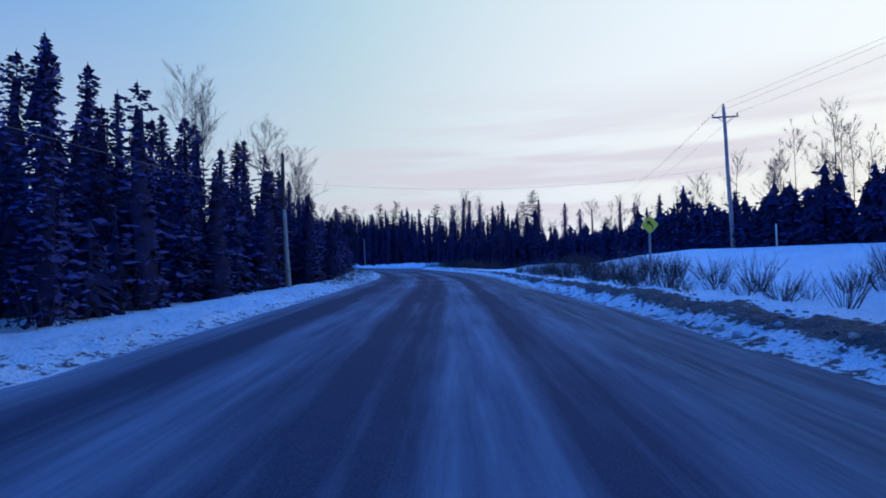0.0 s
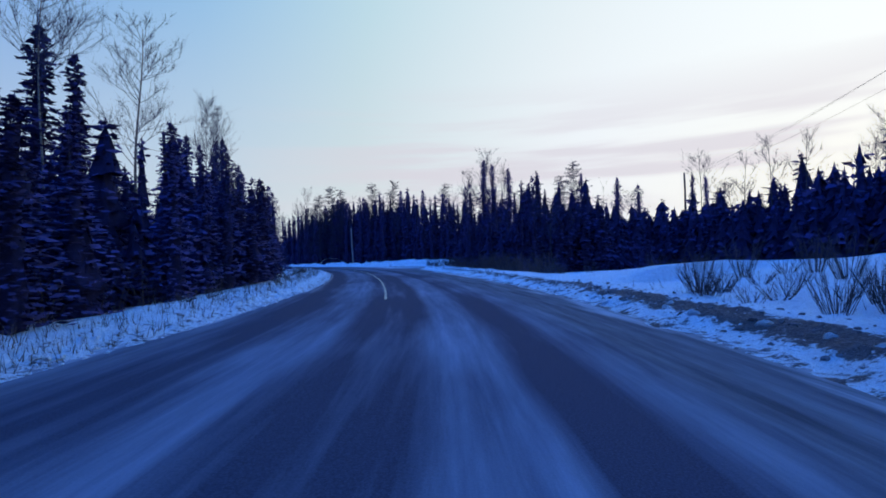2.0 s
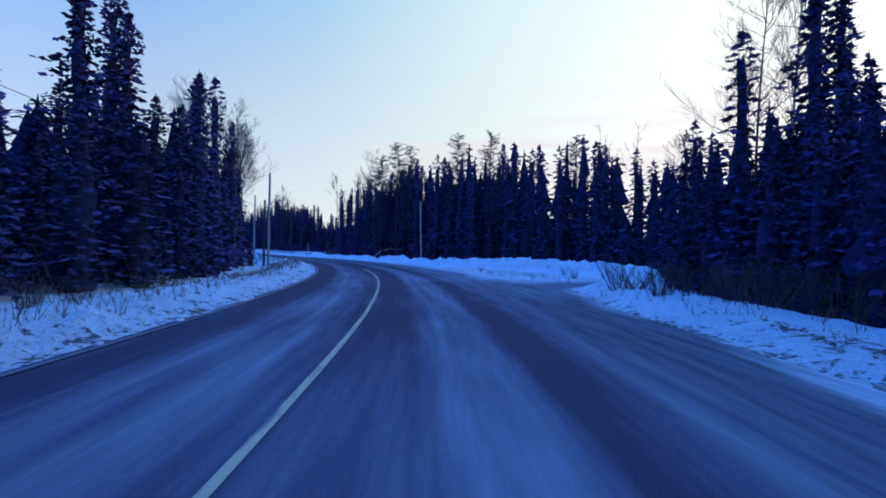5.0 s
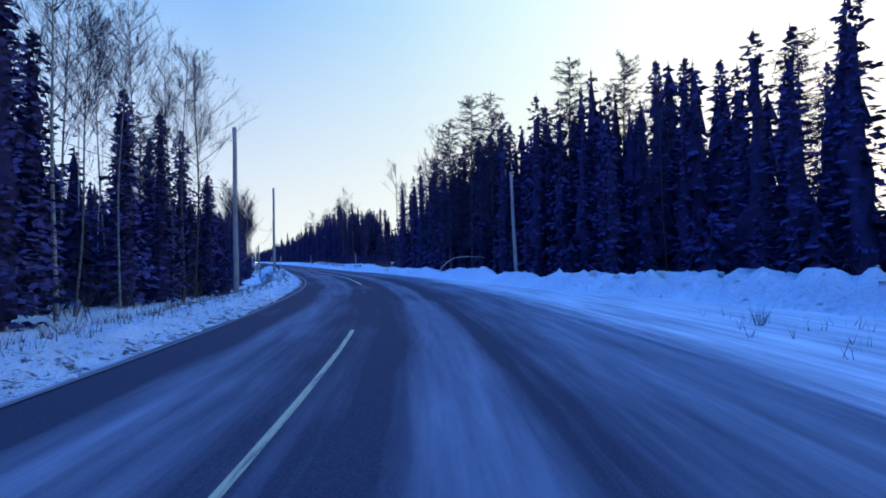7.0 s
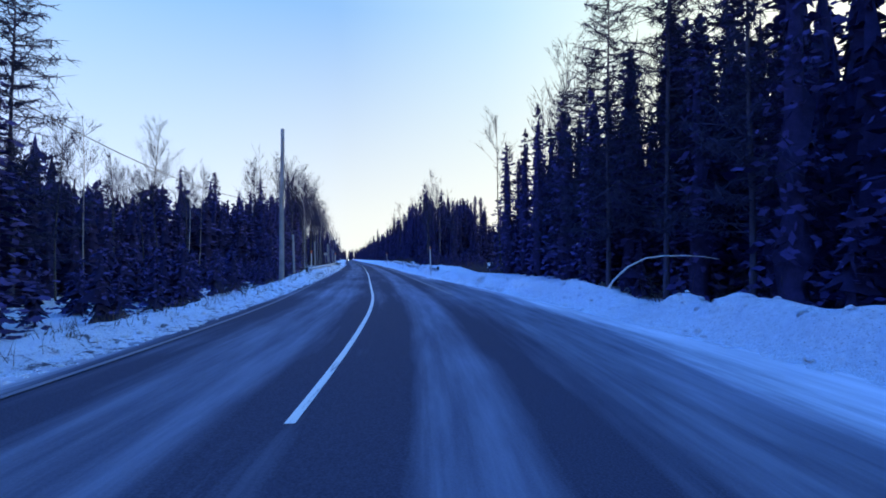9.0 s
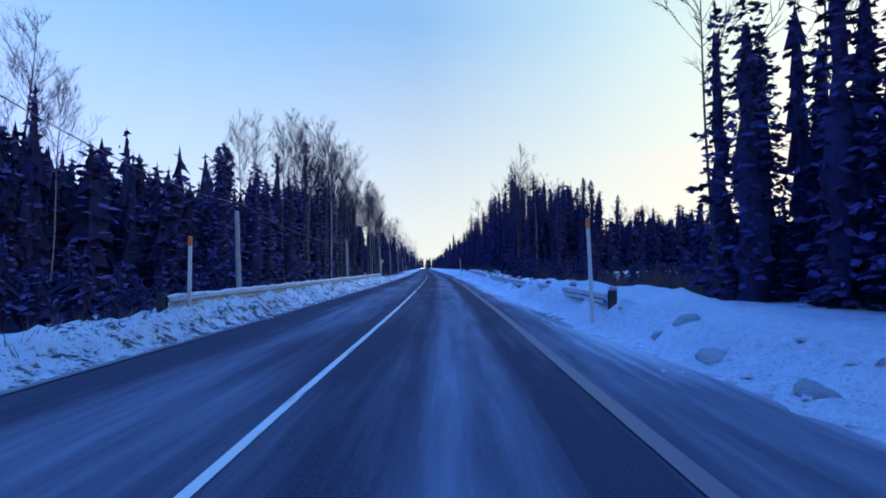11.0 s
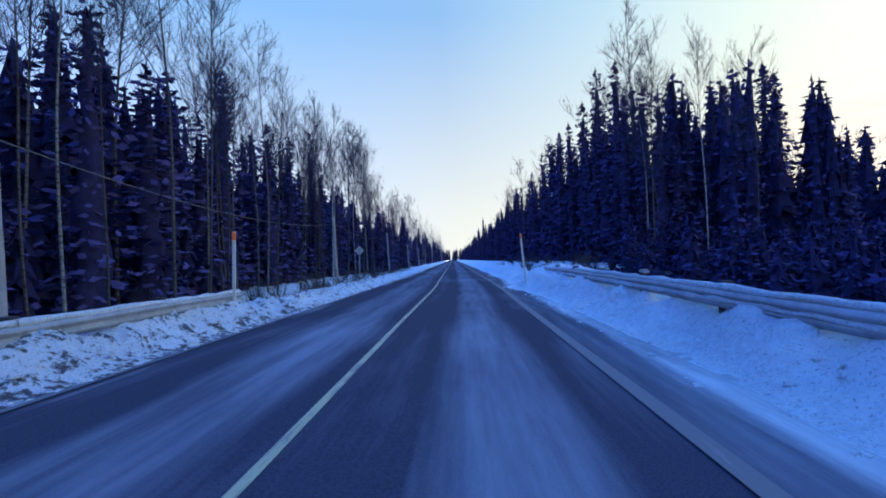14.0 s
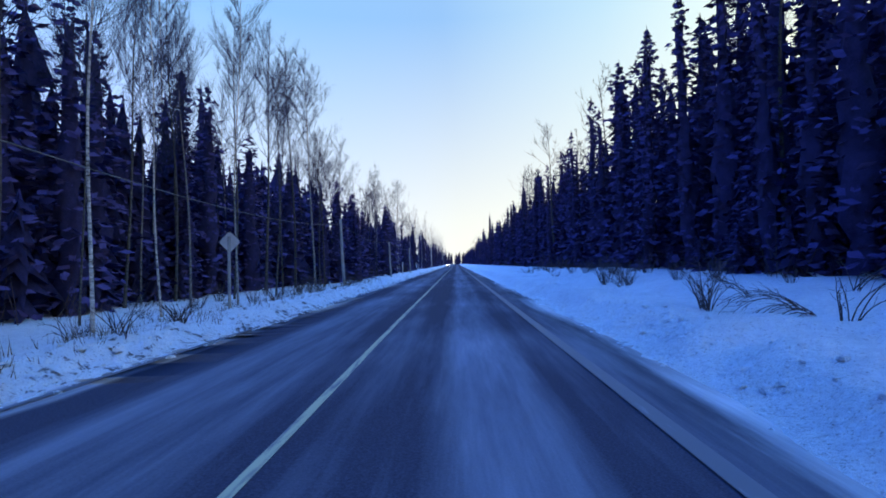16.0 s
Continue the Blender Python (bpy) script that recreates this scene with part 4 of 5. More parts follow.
near_count = {"spruce": 100, "birch": 58}
for u0, u1, front, h0, h1, bare in WOODS:
    side = 1 if front > 0 else -1
    far = u0 >= 25 or abs(front) > 60
    sparse = far or abs(front) > 29
    depth = 13 if sparse else 16
    step_u = (4.6 if far else 3.2 if sparse else 2.2 if u0 in (6.75, 8.0, 9.0, 9.6, 16.6, 17.5, 13.0, 14.6, 16.2, 3.6, 5.2) else 2.7) / 14.4
    rows = int(depth / (4.4 if far else 2.9))
    u = u0
    while u < u1:
        for k in range(rows):
            d = abs(front) + k * (4.4 if far else 2.9) + rng.uniform(-0.9, 1.3)
            uu = u + rng.uniform(-0.5, 0.5) * step_u
            if k > 2 and u0 not in (9.0, 9.6, 16.6, 17.5) and rng.random() < 0.45:
                continue
            x, y = place(uu, side * d)
            if any((x - a) ** 2 + (y - b) ** 2 < 1.5 for a, b in taken):
                continue
            if any((x - p[1][0]) ** 2 + (y - p[1][1]) ** 2 < 36 for p in PATH):
                continue
            h = rng.uniform(h0, h1) * (1.0 if rng.random() > 0.12 else 1.18)
            is_bare = rng.random() < bare * (1.5 if k < 2 else 0.7 if k < 4 else 0.2)
            near = k < 2 and -0.5 < uu < 21.5 and abs(front) < 30
            if near and is_bare and near_count["birch"] < 122:
                near_count["birch"] += 1
                plant("birch", x, y, rng.uniform(12, 16.5) if front < 0 and u0 > 12 else h * rng.uniform(1.0, 1.3), rng, lean=rng.uniform(-0.05, 0.05))
            elif near and not is_bare and near_count["spruce"] < 175 and rng.random() < 0.72:
                near_count["spruce"] += 1
                plant("spruce", x, y, h, rng, slim=1.3 if side > 0 else 1.2)
            elif is_bare:
                src = TINY_BARE[rng.randrange(3)] if far or k > 1 else FAR_BARE[rng.randrange(4)]
                scatter_far(heaps["right" if side > 0 else "left"][1], src, x, y, h * (1.5 if front < 0 and u0 > 9.5 else 1.15), 16, h / 13, src[2])
            else:
                scatter_far(heaps["right" if side > 0 else "left"][0], (TINY_SPRUCE[rng.randrange(4)] if far or (k > 2 and u0 != 16.6) or (sparse and k > 1) else (MID_SPRUCE if near and k == 0 else FAR_SPRUCE)[rng.randrange(4)]), x, y, h, 15, rng.uniform(1.0, 1.45) * (1.25 if k > 2 else 1.0))
        u += step_u * rng.uniform(0.85, 1.15)
# young conifers and thicket at the wood's foot: lines along the road as (u, d), depth, spacing, heights
MINI_SPRUCE = [spruce_crown(rng, 4, r, 36, 4, 0.16, 0.5, 0.8) for r in (0.85, 1.05, 0.95)]
LOW_SPRUCE = [spruce_crown(rng, 4, r, 22, 2, 0.28, 0.55, 0.8) for r in (0.85, 1.05, 0.95)]
LEFT_THICKETS = [([(-1.5, -13), (2.3, -12.4), (2.6, -11.2), (5, -11.2), (5.4, -12.4), (9.8, -12.6)], 4, 1.25, 2.6, 5.2), ([(-0.8, -16), (2.3, -15.5), (5, -15)], 6, 1.45, 6.0, 9.5),
                 ([(9.8, -12.6), (10.2, -16), (10.4, -21), (13, -21)], 6, 1.05, 5.2, 8.3), ([(9.7, -10.8), (13.2, -10.8)], 7, 1.35, 1.5, 3.6),
                 ([(9.4, -25), (13.4, -26)], 8, 1.2, 7.0, 9.8), ([(12.8, -17.5), (14.6, -17.5)], 5, 1.3, 7.0, 10.0), ([(14.6, -18.0), (21, -18.5)], 5, 1.4, 9.5, 13.0),
                 ([(12.6, -23.2), (21, -23.2)], 7, 1.5, 8.0, 11.0), ([(13, -14.0), (16, -14.0), (16.6, -16.2), (19.2, -16.0), (21, -12.6)], 4, 1.2, 2.6, 5.5)]
RIGHT_THICKETS = [([(-1.5, 30), (1, 27), (2.6, 26), (3.2, 27)], 7, 0.85, 3.2, 4.8),
                  ([(3.2, 27), (3.6, 28), (4.6, 29.5), (5.25, 27.5), (5.25, 20), (5.15, 15), (5.25, 10.8), (5.8, 9.6), (6.5, 12.5), (6.75, 14.5)], 7, 0.95, 4.2, 6.6),
                  ([(6.75, 26), (8, 20), (9, 14.8), (13, 14.8)], 4, 1.5, 2.5, 5.5), ([(9.3, 19), (12.6, 19)], 5, 1.5, 10.5, 14.5)]
CLEARING_THICKETS = [([(15.65, 12.5), (16.4, 9.5)], 12, 1.15, 1.2, 3.0), ([(16.4, 20), (16.6, 13.5), (21, 13.2)], 4, 1.4, 2.5, 5.5),
                     ([(16.6, 13.0), (16.95, 11.8), (18.2, 12.4)], 3, 1.3, 1.2, 3.2), ([(16.15, 22), (16.3, 15), (16.7, 14.5)], 4, 1.4, 8.5, 12.4),
                     ([(13.2, 42), (16.5, 40)], 7, 1.2, 4.5, 7.5), ([(16.5, 21), (16.9, 38), (17.0, 50)], 7, 1.2, 4.5, 8.0), ([(14.75, 9.8), (16.3, 9.8)], 13, 0.95, 1.8, 3.9),
                     ([(13.2, 24), (15.6, 24)], 12, 1.3, 2.0, 3.6)]
for line, deep, gap, h0, h1 in RIGHT_THICKETS + CLEARING_THICKETS + LEFT_THICKETS:
    pts = [Vector(place(*q)) for q in line]
    for a, b in zip(pts, pts[1:]):
        for k in range(max(1, int((b - a).length * deep / (gap * gap * 2.2)))):
            p = a.lerp(b, rng.random())
            u, d = locate(p.x, p.y)
            x, y = place(u + rng.uniform(0, 0.04), d + (1 if d > 0 else -1) * deep * rng.random() ** 1.3)
            if all((x - q[1][0]) ** 2 + (y - q[1][1]) ** 2 > 49 for q in PATH):
                h = rng.uniform(h0, h1) * (1.28 if rng.random() < 0.1 else 1.0)
                if h > 5.2 and u < 20 and abs(d) < 23:
                    scatter_far(heaps["right" if d > 0 else "left"][0], (MID_SPRUCE if abs(d) < 13.5 else FAR_SPRUCE if abs(d) < 17.5 or 15.5 < u < 17.2 else TINY_SPRUCE)[rng.randrange(4)], x, y, h, 15, rng.uniform(0.65, 0.9))
                else:
                    scatter_far(heaps["right" if d > 0 else "left"][0], (MINI_SPRUCE if abs(d) < 14 and 4.5 < u < 19 else LOW_SPRUCE)[rng.randrange(3)], x, y, h, 4, (0.4 + 0.6 * h / 4) * rng.uniform(1.0, 1.5))
# low woods that close the view at the road's far end, and the woods' depth away from the road
DEEP_SPRUCE = [spruce_crown(rng, 15, r, 16, 1, 0.6, 0.8, 0.8) for r in (1.7, 2.0, 1.85)]
for i in range(230):
    x, y = place(rng.uniform(58, 66), rng.uniform(-90, 90))
    scatter_far(heaps["right"][0], TINY_SPRUCE[rng.randrange(4)], x, y, rng.uniform(11, 17), 15, rng.uniform(1.0, 1.5))
for key, u0, u1, d0, d1, count, h0, h1 in (("left", -2.5, 10, -30, -73, 250, 6.5, 9), ("left", 10, 26, -40, -73, 240, 6.5, 9), ("right", 5.4, 13, 36, 73, 170, 7, 10), ("right", 17.5, 26, 32, 73, 180, 8, 11), ("right", -2.5, 5.4, 52, 73, 70, 5, 7)):
    for _ in range(count):
        x, y = place(rng.uniform(u0, u1), rng.uniform(d0, d1))
        scatter_far(heaps[key][0], DEEP_SPRUCE[rng.randrange(3)], x, y, rng.uniform(h0, h1), 15, rng.uniform(0.9, 1.3))
for key in ("left", "right"):
    for heap, name, label, mats in ((heaps[key][0], "spruce_woods_" + key, "dense dark spruce woods behind the road's first trees", [M_NEEDLE, M_INNER_SHADE]),
                                    (heaps[key][1], "leafless_woods_" + key, "leafless pale-stemmed trees among the dark woods", [M_BIRCH, M_TWIG])):
        me = heap.mesh(name, mats)
        if id(heap) in norms:
            soft_normals(me, norms[id(heap)])
        tagged(new(name, me), label, "woods", kind="stuff")

# ---- shrubs and dead grass ----


def shrub_mesh(rng, stems, h, spread):
    H = Heap()
    for _ in range(stems):
        a, r = rng.random() * 6.28, rng.random() ** 0.6 * 0.35
        way = Vector((math.cos(a) * spread, math.sin(a) * spread, 1))
        L = h * rng.uniform(0.55, 1.1)
        pts = limb(rng, (math.cos(a) * r, math.sin(a) * r, -0.1), way, L, 4, 0.14, 0.02)
        H.tube(pts[::2], [0.014, 0.010, 0.004], 3)
        for _ in range(11):
            q = rng.uniform(0.25, 0.95) * 4
            j = min(int(q), 3)
            s = pts[j].lerp(pts[j + 1], q - j)
            e = limb(rng, s, (pts[j + 1] - pts[j]).normalized() + Vector((rng.uniform(-0.7, 0.7), rng.uniform(-0.7, 0.7), 0.1)), L * rng.uniform(0.15, 0.35), 2, 0.2, 0.05)
            o = Vector((rng.uniform(-1, 1), rng.uniform(-1, 1), 0.2)).normalized() * 0.006
            H.add([e[0] - o, e[0] + o, e[2]], [(0, 1, 2)])
    return H.mesh("shrub", [M_SHRUB])


rng = random.Random(21)
SHRUBS = [shrub_mesh(rng, n, h, s) for n, h, s in ((22, 1.5, 0.5), (30, 1.9, 0.4), (16, 1.2, 0.7), (34, 2.1, 0.36), (24, 1.4, 0.75))]
# stretch of road, offset range, number, size range
SHRUB_BEDS = [(1.15, 3.0, 7.4, 10, 72, 0.5, 0.85), (1.2, 3.3, 10, 14, 34, 0.6, 1.0), (0.45, 1.25, 9, 15, 30, 0.5, 0.85), (3.6, 4.9, 10, 24, 12, 0.4, 0.9), (4.9, 6.3, 7.2, 11, 34, 0.6, 1.05), (4.35, 5.1, 8.5, 14, 26, 0.7, 1.2), (6.9, 7.8, 8.0, 12.5, 5, 0.2, 0.35),
              (16.0, 16.5, 5.4, 8.8, 9, 0.4, 0.7), (17.0, 19.5, 6.0, 10.5, 18, 0.35, 0.65), (15.2, 16.5, -12, -7.4, 30, 0.35, 0.7), (16.5, 19.5, -13.5, -7.4, 24, 0.3, 0.6), (9.3, 11.5, -9, -6.8, 8, 0.3, 0.5)]
THIN_BEDS = [(12.9, 15.2, 9.5, 24, 120, 0.8, 1.5), (13.5, 15.0, 8.5, 13, 26, 0.5, 0.9), (17.2, 20.0, 5.6, 10.0, 20, 0.3, 0.6), (2.2, 8.5, -9.5, -7.6, 18, 0.25, 0.55)]
H = Heap()
for beds in (SHRUB_BEDS, THIN_BEDS):
    for u0, u1, d0, d1, n, s0, s1 in beds:
        for _ in range(n):
            x, y = place(rng.uniform(u0, u1), rng.uniform(d0, d1))
            s, me = rng.uniform(s0, s1), SHRUBS[rng.randrange(5)]
            m = Matrix.Translation((x, y, ground_at(x, y))) @ Matrix.Rotation(rng.random() * 6.28, 4, "Z") @ Matrix.Diagonal((s, s, s * rng.uniform(0.85, 1.15), 1))
            if beds is THIN_BEDS:
                H.add([m @ v.co for v in me.vertices], [tuple(p.vertices) for p in me.polygons])
            else:
                ob = new("shrub", me)
                ob.matrix_basis = m
                tagged(ob, "leafless reddish-brown shrub sticking out of the snow", "shrub", "roadside shrubs")
tagged(new("bare_scrub", H.mesh("bare_scrub", [M_SHRUB])), "thin leafless scrub on the snow before the woods", "scrub", kind="stuff")

# brush that darkens the wood's foot
H = Heap()
for u0, u1, front, h0, h1, bare in WOODS:
    if u0 >= 25 or abs(front) > 45:
        continue
    side = 1 if front > 0 else -1
    for _ in range(int((u1 - u0) * 26)):
        x, y = place(rng.uniform(u0, u1), side * (abs(front) + rng.uniform(-1.6, 5)))
        z = ground_at(x, y) - 0.1
        for _ in range(9):
            a = rng.random() * 6.28
            L = rng.uniform(0.9, 3.0)
            p = Vector((x + rng.uniform(-0.5, 0.5), y + rng.uniform(-0.5, 0.5), z))
            e = p + Vector((math.cos(a) * 0.45, math.sin(a) * 0.45, 1)).normalized() * L
            sd = Vector((rng.uniform(-1, 1), rng.uniform(-1, 1), 0)).normalized() * 0.014
            H.add([p - sd, p + sd, p.lerp(e, 0.55) + sd * 0.7 + Vector((0, 0, 0.1)), e, p.lerp(e, 0.55) - sd * 0.7 + Vector((0, 0, 0.1))], [(0, 1, 2, 4), (4, 2, 3)])
tagged(new("brush", H.mesh("brush", [M_SHRUB])), "tangle of bare brush along the foot of the woods", "brush", kind="stuff")
H = Heap()
for u0, u1, d0, d1, n in ((2.0, 9.2, -9.2, -6.6, 2300), (9.2, 12, -8.6, -6.3, 500), (15.2, 19, -9, -6.2, 900), (6.8, 7.9, 6.5, 10.5, 120), (1, 3.2, 7.5, 12, 160), (4.4, 6.4, 6.4, 9, 160)):
    for _ in range(n):
        x, y = place(rng.uniform(u0, u1), rng.uniform(d0, d1))
        z = ground_at(x, y) - 0.03
        for _ in range(3):
            L = rng.uniform(0.12, 0.5)
            p = Vector((x + rng.uniform(-0.08, 0.08), y + rng.uniform(-0.08, 0.08), z))
            e = p + Vector((rng.uniform(-0.5, 0.5), rng.uniform(-0.5, 0.5), 1)).normalized() * L
            sd = Vector((rng.uniform(-1, 1), rng.uniform(-1, 1), 0)).normalized() * 0.009
            H.add([p - sd, p + sd, e], [(0, 1, 2)])
tagged(new("dead_grass", H.mesh("dead_grass", [M_GRASS])), "dry grass stalks poking through the verge snow", "grass", kind="stuff")

# ---- loose snow: ploughed lumps on the banks ----


def lump_mesh(rng):
    bm = bmesh.new()
    bmesh.ops.create_icosphere(bm, subdivisions=2, radius=1)
    o = Vector((rng.random() * 9, rng.random() * 9, 0))
    for v in bm.verts:
        k = 1 + 0.45 * noise.noise(v.co * 1.1 + o) + 0.18 * noise.noise(v.co * 2.9 + o)
        v.co = Vector((v.co.x * k, v.co.y * k * 0.85, v.co.z * k * 0.7))
    me = bpy.data.meshes.new("snow_lump")
    bm.to_mesh(me)
    bm.free()
    me.materials.append(M_SNOW)
    me.polygons.foreach_set("use_smooth", [True] * len(me.polygons))
    return me


LUMPS = [lump_mesh(rng) for _ in range(5)]
# snow still lying on the boughs that face the road
H = Heap()
for x, y, z, h, wide in spruces:
    u, d = locate(x, y)
    if 8.0 < u < 20 and 10 < d < 22 or 13 < u < 20 and -20 < d < -9:
        n = axis(u)[1]
        face = math.atan2(n.x, -n.y) + (0 if d > 0 else math.pi)
        for _ in range(rng.choice((0, 1, 2, 4) if d > 0 else (0, 0, 1))):
            w, a, s = rng.uniform(0.15, 0.62), face + rng.uniform(-1.0, 1.0), rng.uniform(0.08, 0.2)
            r = 1.3 * wide * (1 - w) ** 0.62 * rng.uniform(0.75, 0.95)
            c = Vector((x + math.cos(a) * r, y + math.sin(a) * r, z + h * w))
            H.add([c + Vector((math.cos(k * 1.0472) * s * rng.uniform(0.6, 1.5), math.sin(k * 1.0472) * s * rng.uniform(0.6, 1.5), -s * rng.uniform(0.2, 0.5))) for k in range(6)] + [c + Vector((0, 0, s * 0.35))],
                  [(k, (k + 1) % 6, 6) for k in range(6)] + [(5, 4, 3, 2, 1, 0)])
tagged(new("bough_snow", H.mesh("bough_snow", [M_SNOW])), "small clumps of snow left on dark spruce boughs", "snow", kind="stuff")
for u0, u1, o0, o1, n, s0, s1 in ((8.2, 9.0, 1.9, 2.6, 7, 0.15, 0.3), (7.2, 8.2, 1.2, 2.2, 6, 0.08, 0.2), (8.2, 10.6, 1.2, 2.0, 16, 0.06, 0.16), (10.6, 11.8, 0.3, 1.4, 16, 0.12, 0.3), (0.4, 3.2, 0.3, 1.6, 44, 0.05, 0.15)):
    for _ in range(n):
        u = rng.uniform(u0, u1)
        d = lerp_table(RIGHT_EDGE, u) + rng.uniform(o0, o1)
        x, y = place(u, d)
        s = rng.uniform(s0, s1)
        ob = new("snow_lump", LUMPS[rng.randrange(5)])
        ob.matrix_basis = Matrix.Translation((x, y, ground_z(u, d) - s * 0.3)) @ Matrix.Rotation(rng.random() * 6.28, 4, "Z") @ Matrix.Diagonal((s, s, s * rng.uniform(0.8, 1.3), 1))
        tagged(ob, "rough lump of ploughed snow on the bank", "snow lump", "ploughed snow lumps")

CLOD = [(math.cos(a), math.sin(a), 0.0) for a in np.arange(5) * 1.2566] + [(0.72 * math.cos(a), 0.72 * math.sin(a), 0.5) for a in np.arange(5) * 1.2566 + 0.6] + [(0, 0, 0.72)]
CLOD_F = [f for k in range(5) for f in ((k, (k + 1) % 5, 5 + k), ((k + 1) % 5, 5 + (k + 1) % 5, 5 + k), (5 + k, 5 + (k + 1) % 5, 10))]
CLODS = [(1.5, 9.5, -1, -0.1, 1.9, 1700, 0.03, 0.10), (9.5, 19, -1, -0.1, 1.3, 1500, 0.03, 0.10), (6.6, 11.5, 1, 0.0, 2.4, 900, 0.03, 0.12), (11.5, 16, 1, -0.5, 0.9, 350, 0.03, 0.09), (16, 18.5, 1, -0.2, 1.5, 300, 0.03, 0.1)]
GRIT_CLODS = [(0, 3.6, 1, 0.4, 2.5, 1000, 0.025, 0.09)]
for rows, name, mat, label, category in ((CLODS, "snow_clods", M_SNOW, "crumbled clods of ploughed snow scattered along the verges", "snow"), (GRIT_CLODS, "gravel_clods", M_GRIT, "dark frozen lumps of gravel and dirty snow on the berm", "gravel")):
    H = Heap()
    for u0, u1, side, o0, o1, n, s0, s1 in rows:
        for _ in range(n):
            u, o = rng.uniform(u0, u1), rng.uniform(o0, o1)
            d = side * (lerp_table(RIGHT_EDGE if side > 0 else LEFT_EDGE, u) + o)
            x, y = place(u, d)
            z, s, a = max(ground_z(u, d), 0.0), s0 + (s1 - s0) * rng.random() ** 2.2, rng.random() * 6.28
            c, sn = math.cos(a) * s, math.sin(a) * s
            H.add([(x + (p[0] * c - p[1] * sn) * k, y + (p[0] * sn + p[1] * c) * k, z + p[2] * s * k - 0.012) for p in CLOD for k in (rng.uniform(0.7, 1.3),)], CLOD_F)
    tagged(new(name, H.mesh(name, [mat])), label, category, kind="stuff")

# ---- poles, cables ----


def pole_mesh(h, r0, r1):
    H = Heap()
    n = 7
    H.tube([(0.015 * math.sin(i * 1.3), 0.015 * math.cos(i * 1.7), -0.4 + (h + 0.4) * i / n) for i in range(n + 1)], [r0 + (r1 - r0) * i / n for i in range(n + 1)], 12)
    k = len(H.v) - 12
    H.v.append(Vector((0, 0, h + 0.03)))
    H.f += [(k + i, k + (i + 1) % 12, len(H.v) - 1) for i in range(12)]
    H.m += [0] * 12
    return H


def wood_pole(u, d, h, label, r0=0.15, r1=0.10, lean=(0.0, 0.0), mat=None, name="telephone_pole"):
    x, y = place(u, d)
    t = axis(u)[1]
    head = math.atan2(-t.x, t.y)
    ob = thing(name, Matrix.Translation((x, y, ground_at(x, y) - 0.05)) @ Matrix.Rotation(head, 4, "Z") @ Matrix.Rotation(radians(lean[0]), 4, "Y") @ Matrix.Rotation(radians(lean[1]), 4, "X"), label, "pole", "poles along the road")
    part_mesh("pole", pole_mesh(h, r0, r1).mesh("pole", [mat or M_POLE], True), ob)
    bm = bmesh.new()
    for z in (h - 0.35, h - 0.6):
        box(bm, (0.05, 2 * r1 + 0.10, 0.06), (0, 0, z), bevel=0.008)
    part("cable_bracket", bm, M_STEEL, ob, "small steel cable bracket")
    return ob


TALL = "weathered tall wooden pole at the road's edge"
SHORT = "short grey wooden telephone pole leaning a little"
STUB = "dark short pole set beside a taller pole"
wood_pole(2.12, -11.72, 9.7, TALL, 0.15, 0.12, mat=M_DARKPOLE)
wood_pole(2.02, -10.9, 5.4, "pale short stub pole beside a taller pole", 0.14, 0.12, lean=(-3, 0))
wood_pole(9.33, -9.25, 10.8, TALL, 0.17, 0.12)
wood_pole(9.5, -9.6, 8.0, STUB, 0.15, 0.12, mat=M_DARKPOLE)
wood_pole(11.3, -7.6, 10.4, TALL, 0.17, 0.12)
wood_pole(9.54, 11.0, 8.7, "tall pale wooden pole behind the snow bank", 0.16, 0.11, lean=(-2.0, 0))
wood_pole(*locate(-26.9, 102.2), 8.9, TALL, 0.15, 0.11)
wood_pole(*locate(-17.9, 63.2), 10.8, "thin dark pole at the edge of the spruces", 0.13, 0.09, lean=(-1.5, 0), mat=M_DARKPOLE)
for u, d, h in ((12.6, -9.3, 5.0), (14.71, -9.56, 5.4), (16.5, -8.75, 5.1), (19.05, -9.6, 5.9), (21.2, -9.5, 5.2), (23.5, -9.6, 5.2)):
    wood_pole(u, d, h, SHORT, 0.13, 0.10, lean=(-2.5, 0))


def cable(points, sag, r, label, name="overhead_cable", mat=None):
    pts = []
    for (a, b) in zip(points, points[1:]):
        a, b = Vector(a), Vector(b)
        for i in range(14):
            w = i / 14
            p = a.lerp(b, w)
            p.z -= sag * 4 * w * (1 - w)
            pts.append(p)
    pts.append(Vector(points[-1]))
    H = Heap()
    H.tube(pts, [r] * len(pts), 5)
    tagged(new(name, H.mesh("cable", [mat or M_CABLE])), label, "cable")


def over(u, d, z):
    return (*place(u, d), z)


PHONE = "frosted telephone cable sagging from pole to pole"
cable([over(-1.8, -13, 6.2), over(2.12, -11.72, 6.5), (-17.9, 63.2, 9.3), (-26.9, 102.2, 7.2), over(9.4, -9.5, 6.4)], 0.7, 0.015, PHONE, mat=M_RIMED)
cable([over(9.4, -9.5, 6.4), over(11.3, -7.8, 5.7)], 1.25, 0.015, PHONE, mat=M_RIMED)
cable([over(11.3, -7.8, 5.7), over(12.6, -9.4, 4.6), over(14.7, -9.6, 4.4), over(16.5, -8.85, 4.35), over(19.05, -9.8, 5.2), over(21.2, -9.7, 5.0), over(23.5, -9.8, 5.0)], 0.7, 0.015, PHONE, mat=M_RIMED)
cable([over(2.12, -11.72, 7.6), (26.9, 40.1, 9.6)], 1.2, 0.006, "thin wire strung across the road")

